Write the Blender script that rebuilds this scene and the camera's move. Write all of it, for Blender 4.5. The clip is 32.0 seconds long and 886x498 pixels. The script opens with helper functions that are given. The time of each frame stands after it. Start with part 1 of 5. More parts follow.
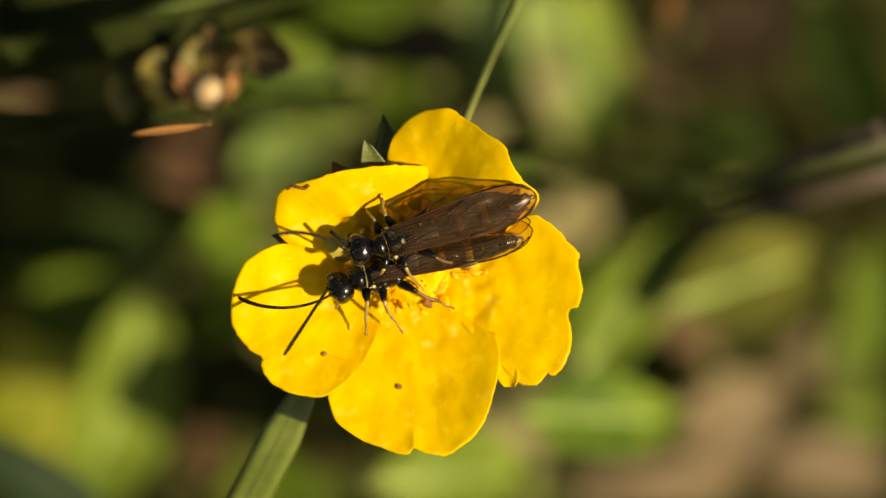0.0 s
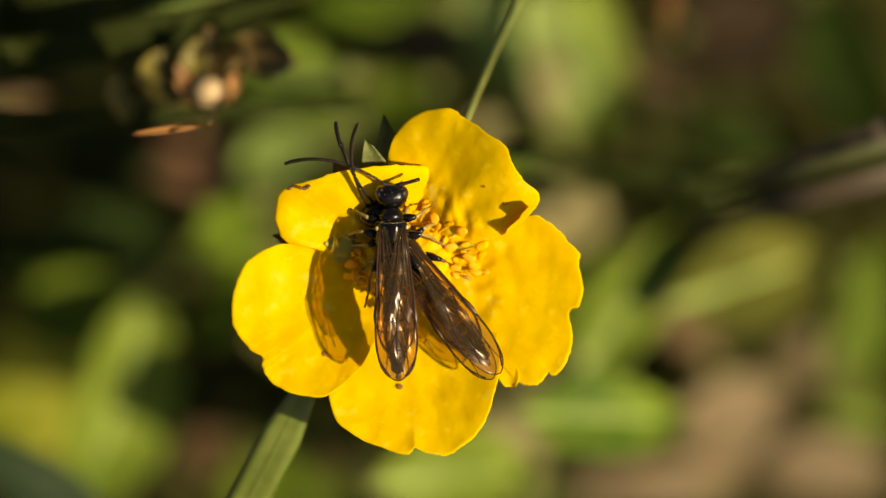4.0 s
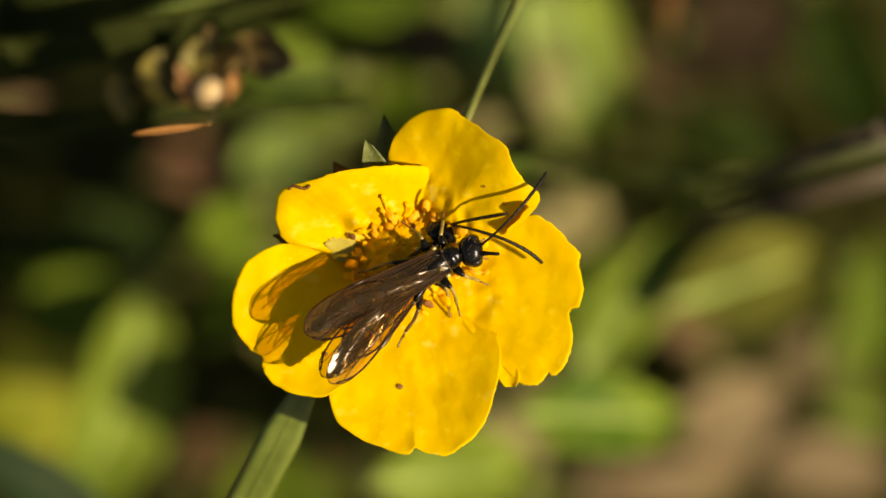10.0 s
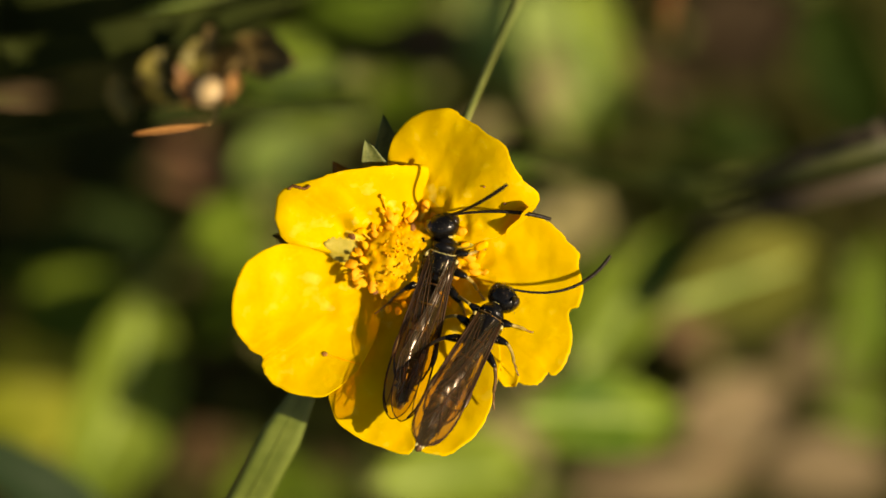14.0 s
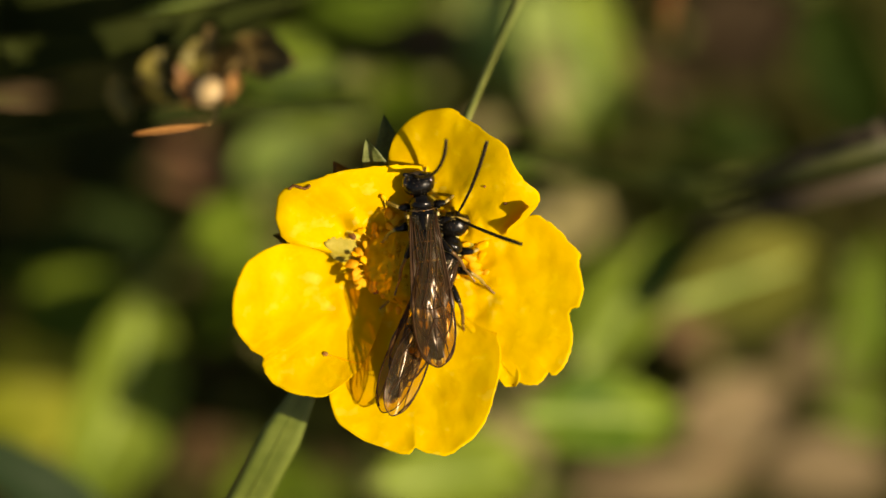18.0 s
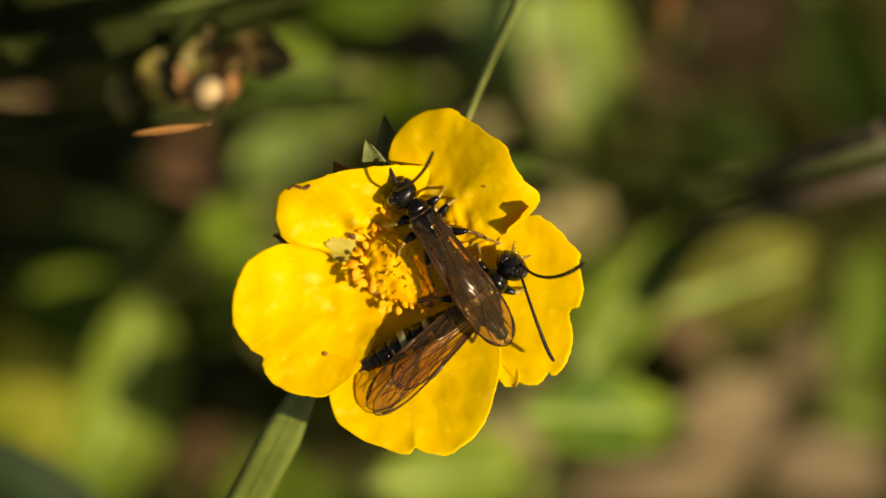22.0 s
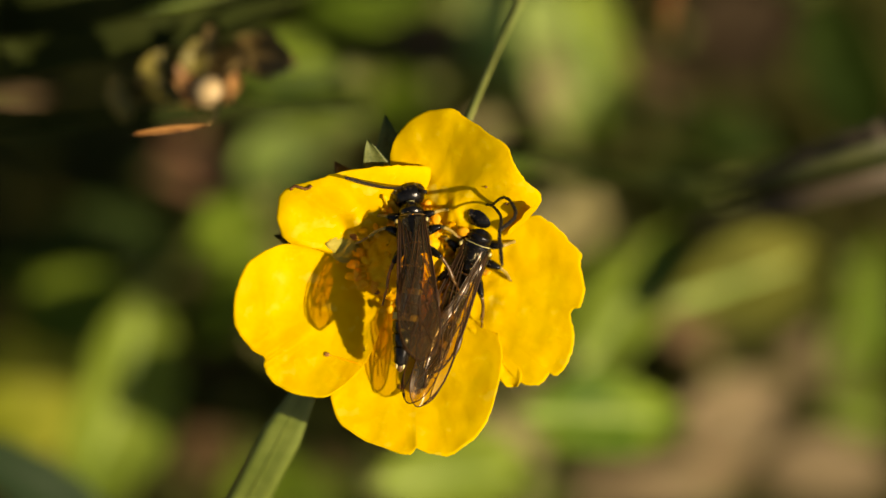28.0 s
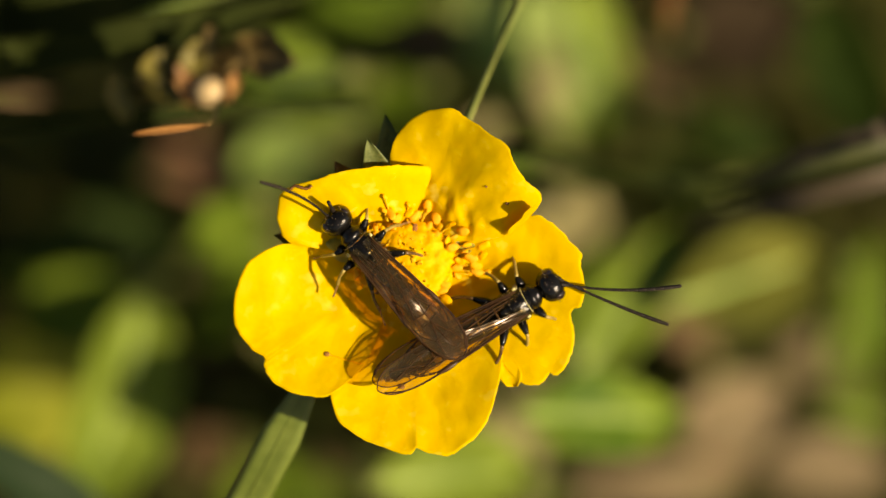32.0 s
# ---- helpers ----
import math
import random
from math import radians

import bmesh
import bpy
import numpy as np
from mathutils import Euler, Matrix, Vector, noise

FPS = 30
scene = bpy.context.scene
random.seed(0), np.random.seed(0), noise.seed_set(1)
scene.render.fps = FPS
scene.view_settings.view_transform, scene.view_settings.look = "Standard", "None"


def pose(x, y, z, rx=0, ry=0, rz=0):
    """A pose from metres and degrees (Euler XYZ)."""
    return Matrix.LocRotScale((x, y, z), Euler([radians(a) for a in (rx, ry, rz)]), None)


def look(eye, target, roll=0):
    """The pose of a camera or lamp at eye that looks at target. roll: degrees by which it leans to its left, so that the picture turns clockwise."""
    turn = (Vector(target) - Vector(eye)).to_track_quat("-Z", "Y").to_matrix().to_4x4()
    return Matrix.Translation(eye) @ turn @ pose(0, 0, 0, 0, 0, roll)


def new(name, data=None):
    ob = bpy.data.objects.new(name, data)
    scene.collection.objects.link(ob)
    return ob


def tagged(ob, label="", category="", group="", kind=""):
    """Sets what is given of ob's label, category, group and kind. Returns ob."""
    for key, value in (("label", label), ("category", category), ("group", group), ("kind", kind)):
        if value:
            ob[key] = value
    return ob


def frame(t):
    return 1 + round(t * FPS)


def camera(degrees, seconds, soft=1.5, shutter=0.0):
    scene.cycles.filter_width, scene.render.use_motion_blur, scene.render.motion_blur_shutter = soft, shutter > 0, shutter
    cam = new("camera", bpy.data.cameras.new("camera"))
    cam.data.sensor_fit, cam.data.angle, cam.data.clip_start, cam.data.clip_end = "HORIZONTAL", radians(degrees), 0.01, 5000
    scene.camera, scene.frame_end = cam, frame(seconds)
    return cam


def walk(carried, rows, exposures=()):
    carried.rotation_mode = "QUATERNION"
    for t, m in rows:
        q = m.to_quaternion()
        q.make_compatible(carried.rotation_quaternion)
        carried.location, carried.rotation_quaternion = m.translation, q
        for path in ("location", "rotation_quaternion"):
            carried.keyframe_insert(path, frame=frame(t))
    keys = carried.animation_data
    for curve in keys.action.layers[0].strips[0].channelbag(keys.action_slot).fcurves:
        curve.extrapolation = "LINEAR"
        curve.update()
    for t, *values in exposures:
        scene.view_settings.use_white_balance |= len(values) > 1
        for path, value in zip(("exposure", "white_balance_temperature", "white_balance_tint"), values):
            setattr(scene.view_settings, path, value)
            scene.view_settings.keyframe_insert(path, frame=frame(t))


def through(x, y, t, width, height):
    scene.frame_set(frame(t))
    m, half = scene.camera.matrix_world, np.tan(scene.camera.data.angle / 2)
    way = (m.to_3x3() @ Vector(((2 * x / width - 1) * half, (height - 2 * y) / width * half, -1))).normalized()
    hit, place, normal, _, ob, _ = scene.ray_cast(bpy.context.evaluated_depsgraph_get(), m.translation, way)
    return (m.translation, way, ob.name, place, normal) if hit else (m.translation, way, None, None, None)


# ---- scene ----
# A macro shot: two stem sawflies on a yellow cinquefoil flower, seen from a still camera.
# Plan axes in millimetres: u to the right, v up the slope of the view, w towards the lens.
TILT = radians(60)
U = Vector((1, 0, 0))
V = Vector((0, math.sin(TILT), math.cos(TILT)))
W = Vector((0, -math.cos(TILT), math.sin(TILT)))
ORIGIN = Vector((0, 0, 0.13))
FRAME = Matrix.Translation(ORIGIN) @ Matrix((U, V, W)).transposed().to_4x4()
MM = 0.001


def at(u, v, w):
    """A point of the plan, in metres of the world."""
    return ORIGIN + (U * u + V * v + W * w) * MM


# ---- camera ----
cam = camera(8.966, 32.0, soft=1.5)
eye = look(at(0, 0, 300), at(0, 0, 0))
cam.data.dof.use_dof = True
cam.data.dof.focus_distance = 0.2992
cam.data.dof.aperture_fstop = 20.0
walk(cam, [(0.0, eye), (32.0, eye)], exposures=((0.0, 0.58, 8550, 13), (3.0, 0.55, 8550, 13), (6.0, 0.52, 8750, 13), (28.0, 0.52, 8750, 13), (30.0, 0.59, 8650, 13), (32.0, 0.61, 8650, 13)))

# ---- light ----
to_sun = (U * 0.67 + V * -0.19 + W * 0.73).normalized()
world = bpy.data.worlds.new("sky")
scene.world = world
world.use_nodes = True
sky = world.node_tree.nodes.new("ShaderNodeTexSky")
sky.sky_type = "NISHITA"
sky.sun_disc = False
sky.sun_elevation = math.asin(to_sun.z)
sky.sun_rotation = math.atan2(to_sun.x, to_sun.y)
world.node_tree.links.new(sky.outputs[0], world.node_tree.nodes["Background"].inputs[0])
world.node_tree.nodes["Background"].inputs[1].default_value = 0.062
sun = new("sun", bpy.data.lights.new("sun", "SUN"))
sun.data.energy = 4.85
sun.data.angle = radians(0.6)
sun.data.color = (1.0, 0.93, 0.80)
sun.matrix_world = look(to_sun * 3, (0, 0, 0))


# ---- materials ----
def material(name, low, high, rough=0.5, scale=900.0, fine=6000.0, bump=0.15, metal=0.0, through=0.0, coat=0.0, spec=0.5, sheen=0.0, contrast=(0.35, 0.65)):
    """Two-scale mottled surface. Scales are per metre."""
    mat = bpy.data.materials.new(name)
    mat.use_nodes = True
    nt = mat.node_tree
    bsdf = nt.nodes["Principled BSDF"]
    co = nt.nodes.new("ShaderNodeTexCoord")
    big = nt.nodes.new("ShaderNodeTexNoise")
    big.inputs["Scale"].default_value = scale
    big.inputs["Detail"].default_value = 4
    small = nt.nodes.new("ShaderNodeTexNoise")
    small.inputs["Scale"].default_value = fine
    small.inputs["Detail"].default_value = 3
    nt.links.new(co.outputs["Object"], big.inputs["Vector"])
    nt.links.new(co.outputs["Object"], small.inputs["Vector"])
    mix = nt.nodes.new("ShaderNodeMath")
    mix.operation = "MULTIPLY_ADD"
    mix.inputs[1].default_value = 0.35
    nt.links.new(small.outputs[0], mix.inputs[0])
    scaled = nt.nodes.new("ShaderNodeMath")
    scaled.operation = "MULTIPLY"
    scaled.inputs[1].default_value = 0.65
    nt.links.new(big.outputs[0], scaled.inputs[0])
    nt.links.new(scaled.outputs[0], mix.inputs[2])
    ramp = nt.nodes.new("ShaderNodeValToRGB")
    ramp.color_ramp.elements[0].position, ramp.color_ramp.elements[1].position = contrast
    ramp.color_ramp.elements[0].color, ramp.color_ramp.elements[1].color = (*low, 1), (*high, 1)
    nt.links.new(mix.outputs[0], ramp.inputs[0])
    nt.links.new(ramp.outputs[0], bsdf.inputs["Base Color"])
    bsdf.inputs["Roughness"].default_value = rough
    bsdf.inputs["Metallic"].default_value = metal
    bsdf.inputs["Coat Weight"].default_value = coat
    bsdf.inputs["Specular IOR Level"].default_value = spec
    if bump:
        bm = nt.nodes.new("ShaderNodeBump")
        bm.inputs["Strength"].default_value = bump
        bm.inputs["Distance"].default_value = 0.0001
        nt.links.new(mix.outputs[0], bm.inputs["Height"])
        nt.links.new(bm.outputs[0], bsdf.inputs["Normal"])
    if through:
        glow = nt.nodes.new("ShaderNodeBsdfTranslucent")
        nt.links.new(ramp.outputs[0], glow.inputs[0])
        both = nt.nodes.new("ShaderNodeMixShader")
        both.inputs[0].default_value = through
        nt.links.new(bsdf.outputs[0], both.inputs[1])
        nt.links.new(glow.outputs[0], both.inputs[2])
        nt.links.new(both.outputs[0], nt.nodes["Material Output"].inputs[0])
    return mat


def wing_material(name, tint, gloss, rough, dense):
    """A thin smoky membrane: tinted clear sheet under a rippled glossy film."""
    mat = bpy.data.materials.new(name)
    mat.use_nodes = True
    nt = mat.node_tree
    nt.nodes.remove(nt.nodes["Principled BSDF"])
    clear = nt.nodes.new("ShaderNodeBsdfTransparent")
    clear.inputs[0].default_value = (*tint, 1)
    shine = nt.nodes.new("ShaderNodeBsdfGlossy")
    shine.inputs["Color"].default_value = (0.78, 0.64, 0.54, 1)
    shine.inputs["Roughness"].default_value = rough
    co = nt.nodes.new("ShaderNodeTexCoord")
    ripple = nt.nodes.new("ShaderNodeTexNoise")
    ripple.inputs["Scale"].default_value = 450
    ripple.inputs["Detail"].default_value = 1.5
    drawn = nt.nodes.new("ShaderNodeMapping")
    drawn.inputs["Scale"].default_value = (0.55, 1.5, 1.0)
    nt.links.new(co.outputs["Object"], drawn.inputs["Vector"])
    nt.links.new(drawn.outputs[0], ripple.inputs["Vector"])
    bm = nt.nodes.new("ShaderNodeBump")
    bm.inputs["Strength"].default_value = 1.0
    bm.inputs["Distance"].default_value = 0.0014
    nt.links.new(ripple.outputs[0], bm.inputs["Height"])
    nt.links.new(bm.outputs[0], shine.inputs["Normal"])
    both = nt.nodes.new("ShaderNodeMixShader")
    both.inputs[0].default_value = gloss
    smoke = nt.nodes.new("ShaderNodeBsdfDiffuse")
    cloud = nt.nodes.new("ShaderNodeTexNoise")
    cloud.inputs["Scale"].default_value = 500
    nt.links.new(co.outputs["Object"], cloud.inputs["Vector"])
    tone = nt.nodes.new("ShaderNodeValToRGB")
    tone.color_ramp.elements[0].color, tone.color_ramp.elements[1].color = (0.085, 0.062, 0.024, 1), (0.18, 0.135, 0.060, 1)
    nt.links.new(cloud.outputs[0], tone.inputs[0])
    nt.links.new(tone.outputs[0], smoke.inputs[0])
    film = nt.nodes.new("ShaderNodeMixShader")
    film.inputs[0].default_value = dense
    nt.links.new(clear.outputs[0], film.inputs[1])
    nt.links.new(smoke.outputs[0], film.inputs[2])
    nt.links.new(film.outputs[0], both.inputs[1])
    nt.links.new(shine.outputs[0], both.inputs[2])
    nt.links.new(both.outputs[0], nt.nodes["Material Output"].inputs[0])
    return mat


def petal_material():
    """Yellow petal: deeper at its base with pale flecks, fine lengthwise relief, light shining through."""
    mat = bpy.data.materials.new("petal_yellow")
    mat.use_nodes = True
    nt = mat.node_tree
    bsdf = nt.nodes["Principled BSDF"]

    def node(kind, **values):
        n = nt.nodes.new(kind)
        for key, value in values.items():
            n.inputs[key].default_value = value
        return n
    co = nt.nodes.new("ShaderNodeTexCoord")
    apart = node("ShaderNodeVectorMath")
    apart.operation = "DISTANCE"
    apart.inputs[1].default_value = (-0.0019, -0.0008, -0.0019)
    nt.links.new(co.outputs["Object"], apart.inputs[0])
    near = nt.nodes.new("ShaderNodeMapRange")
    near.inputs["From Min"].default_value, near.inputs["From Max"].default_value = 0.0022, 0.0058
    near.inputs["To Min"].default_value, near.inputs["To Max"].default_value = 1.0, 0.2
    nt.links.new(apart.outputs["Value"], near.inputs["Value"])
    broad = node("ShaderNodeTexNoise", Scale=420.0, Detail=6.0, Roughness=0.62)
    fleck = node("ShaderNodeTexNoise", Scale=1100.0, Detail=4.0)
    fine = node("ShaderNodeTexNoise", Scale=4200.0, Detail=2.0)
    for n in (broad, fleck, fine):
        nt.links.new(co.outputs["Object"], n.inputs["Vector"])
    tone = nt.nodes.new("ShaderNodeValToRGB")
    tone.color_ramp.elements[0].position, tone.color_ramp.elements[1].position = 0.36, 0.62
    tone.color_ramp.elements[0].color, tone.color_ramp.elements[1].color = (0.73, 0.474, 0.004, 1), (0.80, 0.568, 0.008, 1)
    nt.links.new(broad.outputs[0], tone.inputs[0])
    deep = nt.nodes.new("ShaderNodeMix")
    deep.data_type = "RGBA"
    deep.inputs["B"].default_value = (0.80, 0.50, 0.006, 1)
    nt.links.new(near.outputs[0], deep.inputs["Factor"])
    nt.links.new(tone.outputs[0], deep.inputs["A"])
    spots = nt.nodes.new("ShaderNodeMapRange")
    spots.inputs["From Min"].default_value, spots.inputs["From Max"].default_value = 0.56, 0.72
    nt.links.new(fleck.outputs[0], spots.inputs["Value"])
    weight = node("ShaderNodeMath")
    weight.operation = "MULTIPLY"
    nt.links.new(spots.outputs[0], weight.inputs[0])
    nt.links.new(near.outputs[0], weight.inputs[1])
    pale = nt.nodes.new("ShaderNodeMix")
    pale.data_type = "RGBA"
    pale.inputs["B"].default_value = (0.90, 0.76, 0.13, 1)
    nt.links.new(weight.outputs[0], pale.inputs["Factor"])
    nt.links.new(deep.outputs["Result"], pale.inputs["A"])
    nt.links.new(pale.outputs["Result"], bsdf.inputs["Base Color"])
    bsdf.inputs["Roughness"].default_value = 0.58
    bsdf.inputs["Specular IOR Level"].default_value = 0.10
    total = node("ShaderNodeMath")
    total.operation = "MULTIPLY_ADD"
    total.inputs[1].default_value = 0.25
    nt.links.new(fine.outputs[0], total.inputs[0])
    nt.links.new(fleck.outputs[0], total.inputs[2])
    relief = node("ShaderNodeBump", Strength=0.3, Distance=0.00012)
    nt.links.new(total.outputs[0], relief.inputs["Height"])
    nt.links.new(relief.outputs[0], bsdf.inputs["Normal"])
    glow = nt.nodes.new("ShaderNodeBsdfTranslucent")
    nt.links.new(pale.outputs["Result"], glow.inputs[0])
    both = nt.nodes.new("ShaderNodeMixShader")
    both.inputs[0].default_value = 0.34
    nt.links.new(bsdf.outputs[0], both.inputs[1])
    nt.links.new(glow.outputs[0], both.inputs[2])
    nt.links.new(both.outputs[0], nt.nodes["Material Output"].inputs[0])
    return mat


PETAL = petal_material()
PETAL_MARK = material("petal_spot", (0.10, 0.035, 0.004), (0.25, 0.10, 0.01), rough=0.7)
ANTHER = material("anther_orange", (0.88, 0.36, 0.006), (0.93, 0.50, 0.015), rough=0.75, scale=2500, fine=9000, bump=0.4, through=0.25)
ANTHER_OLD = material("anther_withered", (0.14, 0.05, 0.008), (0.32, 0.12, 0.015), rough=0.8, scale=2500)
FILAMENT = material("filament_yellow", (0.8, 0.5, 0.01), (0.9, 0.66, 0.05), rough=0.5, through=0.35)
CARPEL = material("carpel_yellow", (0.85, 0.45, 0.010), (0.90, 0.56, 0.035), rough=0.8, scale=1800, through=0.35, spec=0.2)
HEART = material("heart_orange", (0.84, 0.41, 0.008), (0.90, 0.54, 0.025), rough=0.8, scale=1300, fine=5000, bump=0.6, spec=0.1, through=0.25)
SEPAL = material("sepal_green", (0.0600, 0.0868, 0.0125), (0.2040, 0.2356, 0.0750), rough=0.6, scale=700, through=0.35)
SEPAL_PATCH = material("sepal_patch_green", (0.4080, 0.3485, 0.0420), (0.5270, 0.4420, 0.0910), rough=0.6, scale=900, through=0.3, spec=0.2)
# Darker copy of the sepal green, with the petal's shade in its colour.
SEPAL_SHADED = material("sepal_shaded", (0.0400, 0.0700, 0.0120), (0.1000, 0.1600, 0.0300), rough=0.6, scale=700, through=0.2)
STEM = material("stem_green", (0.15, 0.18, 0.035), (0.27, 0.30, 0.08), rough=0.55, scale=500, through=0.35)
LEAF = material("leaf_green", (0.0435, 0.1009, 0.0087), (0.2074, 0.2916, 0.0318), rough=0.5, scale=170, fine=900, through=0.3, spec=0.15)
LEAF_PALE = material("leaf_pale", (0.1926, 0.2994, 0.0574), (0.4346, 0.5382, 0.1764), rough=0.5, scale=170, fine=900, through=0.3, spec=0.15)
LEAF_SOFT = material("leaf_soft", (0.0838, 0.1291, 0.0115), (0.2201, 0.2967, 0.0455), rough=0.5, scale=170, fine=900, through=0.3, spec=0.15)
LEAF_OLIVE = material("leaf_olive", (0.1283, 0.1603, 0.0115), (0.3378, 0.3515, 0.0449), rough=0.5, scale=170, fine=900, through=0.3, spec=0.15)
LEAF_OVAL = material("leaf_oval", (0.0469, 0.0542, 0.0058), (0.1347, 0.1386, 0.0250), rough=0.5, scale=170, fine=900, through=0.3, spec=0.15)
LEAF_MID = material("leaf_mid", (0.1274, 0.2102, 0.0185), (0.3607, 0.4667, 0.0748), rough=0.5, scale=170, fine=900, through=0.3, spec=0.15)
# Next three greens: deep and half shade put into the base colour.
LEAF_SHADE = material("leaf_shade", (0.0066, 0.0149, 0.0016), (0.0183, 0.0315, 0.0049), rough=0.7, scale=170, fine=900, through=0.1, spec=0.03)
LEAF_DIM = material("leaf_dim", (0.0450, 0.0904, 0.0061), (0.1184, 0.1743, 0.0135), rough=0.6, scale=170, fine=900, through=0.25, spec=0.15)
LEAF_HALF_SHADE = material("leaf_half_shade", (0.0101, 0.0250, 0.0016), (0.0304, 0.0507, 0.0039), rough=0.6, scale=170, fine=900, through=0.2, spec=0.15)
# Bluish green, darkened so the colour holds its half shade.
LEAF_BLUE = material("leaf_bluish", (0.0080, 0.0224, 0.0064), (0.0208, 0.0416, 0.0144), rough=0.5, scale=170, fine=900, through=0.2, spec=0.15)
BLADE = material("grass_green", (0.0861, 0.1260, 0.0150), (0.1640, 0.2100, 0.0390), rough=0.45, scale=200, fine=1500, through=0.25)
BLADE_MID = material("grass_mid", (0.0375, 0.0450, 0.0105), (0.0825, 0.0900, 0.0263), rough=0.5, scale=200, fine=1500, through=0.2)
# Near-black green holds the cast shade these sunlit blades lack.
BLADE_SHADE = material("grass_shade", (0.0098, 0.0163, 0.0014), (0.0225, 0.0286, 0.0036), rough=0.8, scale=200, through=0.1, spec=0.1)
STRAW = material("straw", (0.0355, 0.0241, 0.0125), (0.0744, 0.0534, 0.0275), rough=0.7, scale=150)
DRY = material("dry_leaf", (0.0360, 0.0216, 0.0080), (0.0880, 0.0549, 0.0248), rough=0.8, scale=170, fine=900, through=0.15, spec=0.1)
DRY_MID = material("dry_leaf_mid", (0.0750, 0.0470, 0.0216), (0.2130, 0.1411, 0.0704), rough=0.8, scale=170, fine=900, through=0.15, spec=0.2)
DRY_RED = material("dry_leaf_red", (0.1478, 0.0738, 0.0336), (0.3326, 0.1845, 0.0945), rough=0.8, scale=170, fine=900, through=0.15, spec=0.2)
DRY_PALE = material("dry_leaf_pale", (0.1246, 0.0875, 0.0428), (0.2244, 0.1692, 0.0857), rough=0.8, scale=170, fine=900, through=0.1)
BUFF = material("buff_leaf", (0.1874, 0.1645, 0.0688), (0.3123, 0.2754, 0.1313), rough=0.7, scale=170, fine=900, through=0.2, spec=0.15)
DRY_BUFF = material("dry_leaf_buff", (0.0763, 0.0519, 0.0216), (0.1658, 0.1169, 0.0518), rough=0.8, scale=170, fine=900, through=0.15, spec=0.2)
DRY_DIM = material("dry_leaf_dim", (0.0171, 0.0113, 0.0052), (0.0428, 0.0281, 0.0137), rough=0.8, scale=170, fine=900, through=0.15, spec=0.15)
RUST = material("rust_scrap", (0.1530, 0.0581, 0.0105), (0.2970, 0.1364, 0.0315), rough=0.7, scale=200)
CREAM = material("cream_fruit", (0.4180, 0.2800, 0.1250), (0.5890, 0.4480, 0.2375), rough=0.5, scale=200)
HUSK = material("olive_husk", (0.0978, 0.0831, 0.0096), (0.2248, 0.1809, 0.0280), rough=0.6, scale=250, through=0.2)
HUSK_TAN = material("tan_husk", (0.1863, 0.0838, 0.0216), (0.3726, 0.1873, 0.0560), rough=0.6, scale=250)
HUSK_BROWN = material("brown_husk", (0.0633, 0.0405, 0.0090), (0.1955, 0.1275, 0.0300), rough=0.7, scale=250)
THATCH = material("thatch", (0.0154, 0.0240, 0.0039), (0.0772, 0.0746, 0.0158), rough=0.8, scale=40, fine=300, through=0.15, spec=0.15)
SOIL = material("soil", (0.0195, 0.0148, 0.0062), (0.0867, 0.0592, 0.0272), rough=0.9, scale=70, fine=900, bump=0.6)
CHITIN = material("black_chitin", (0.0015, 0.0014, 0.0012), (0.006, 0.005, 0.004), rough=0.19, scale=3200, fine=12000, bump=0.35, spec=0.3)
CHITIN_DULL = material("dull_chitin", (0.003, 0.0025, 0.002), (0.012, 0.009, 0.006), rough=0.26, scale=2500, fine=11000, bump=0.4, spec=0.28)
EYE = material("eye_black", (0.006, 0.004, 0.003), (0.02, 0.011, 0.007), rough=0.1, scale=1500, fine=20000, bump=0.1, coat=0.5)
YELLOW = material("pale_yellow_chitin", (0.40, 0.34, 0.11), (0.56, 0.49, 0.20), rough=0.3, scale=1600, bump=0.1)
LEG_TAN = material("tan_chitin", (0.1200, 0.0560, 0.0130), (0.2550, 0.1400, 0.0390), rough=0.35, scale=1600, bump=0.1)
LEG_BROWN = material("brown_chitin", (0.05, 0.024, 0.008), (0.14, 0.075, 0.025), rough=0.3, scale=1600, bump=0.1)
FEELER = material("antenna_black", (0.006, 0.005, 0.004), (0.02, 0.014, 0.010), rough=0.5, scale=3000, bump=0.3, spec=0.2)
VEIN = material("wing_vein", (0.016, 0.007, 0.003), (0.06, 0.026, 0.008), rough=0.6, bump=0, spec=0.15)
SHIN = material("shin_straw", (0.1700, 0.1120, 0.0210), (0.3570, 0.2640, 0.0700), rough=0.35, scale=1600, bump=0.1)
MEMBRANE = wing_material("wing_membrane", (0.86, 0.72, 0.44), 0.046, 0.25, 0.10)
MEMBRANE_HIND = wing_material("hindwing_membrane", (0.84, 0.70, 0.42), 0.02, 0.28, 0.04)
BAND = material("pale_band", (0.1646, 0.1534, 0.0638), (0.2768, 0.2629, 0.1211), rough=0.35, scale=1600, bump=0.1)
POLLEN = material("pollen_cream", (0.50, 0.42, 0.18), (0.70, 0.60, 0.30), rough=0.8, bump=0)
HAIR = material("pale_hair", (0.20, 0.15, 0.08), (0.34, 0.27, 0.16), rough=0.5, bump=0)
STIGMA = material("wing_stigma", (0.03, 0.014, 0.005), (0.07, 0.03, 0.01), rough=0.4, bump=0)


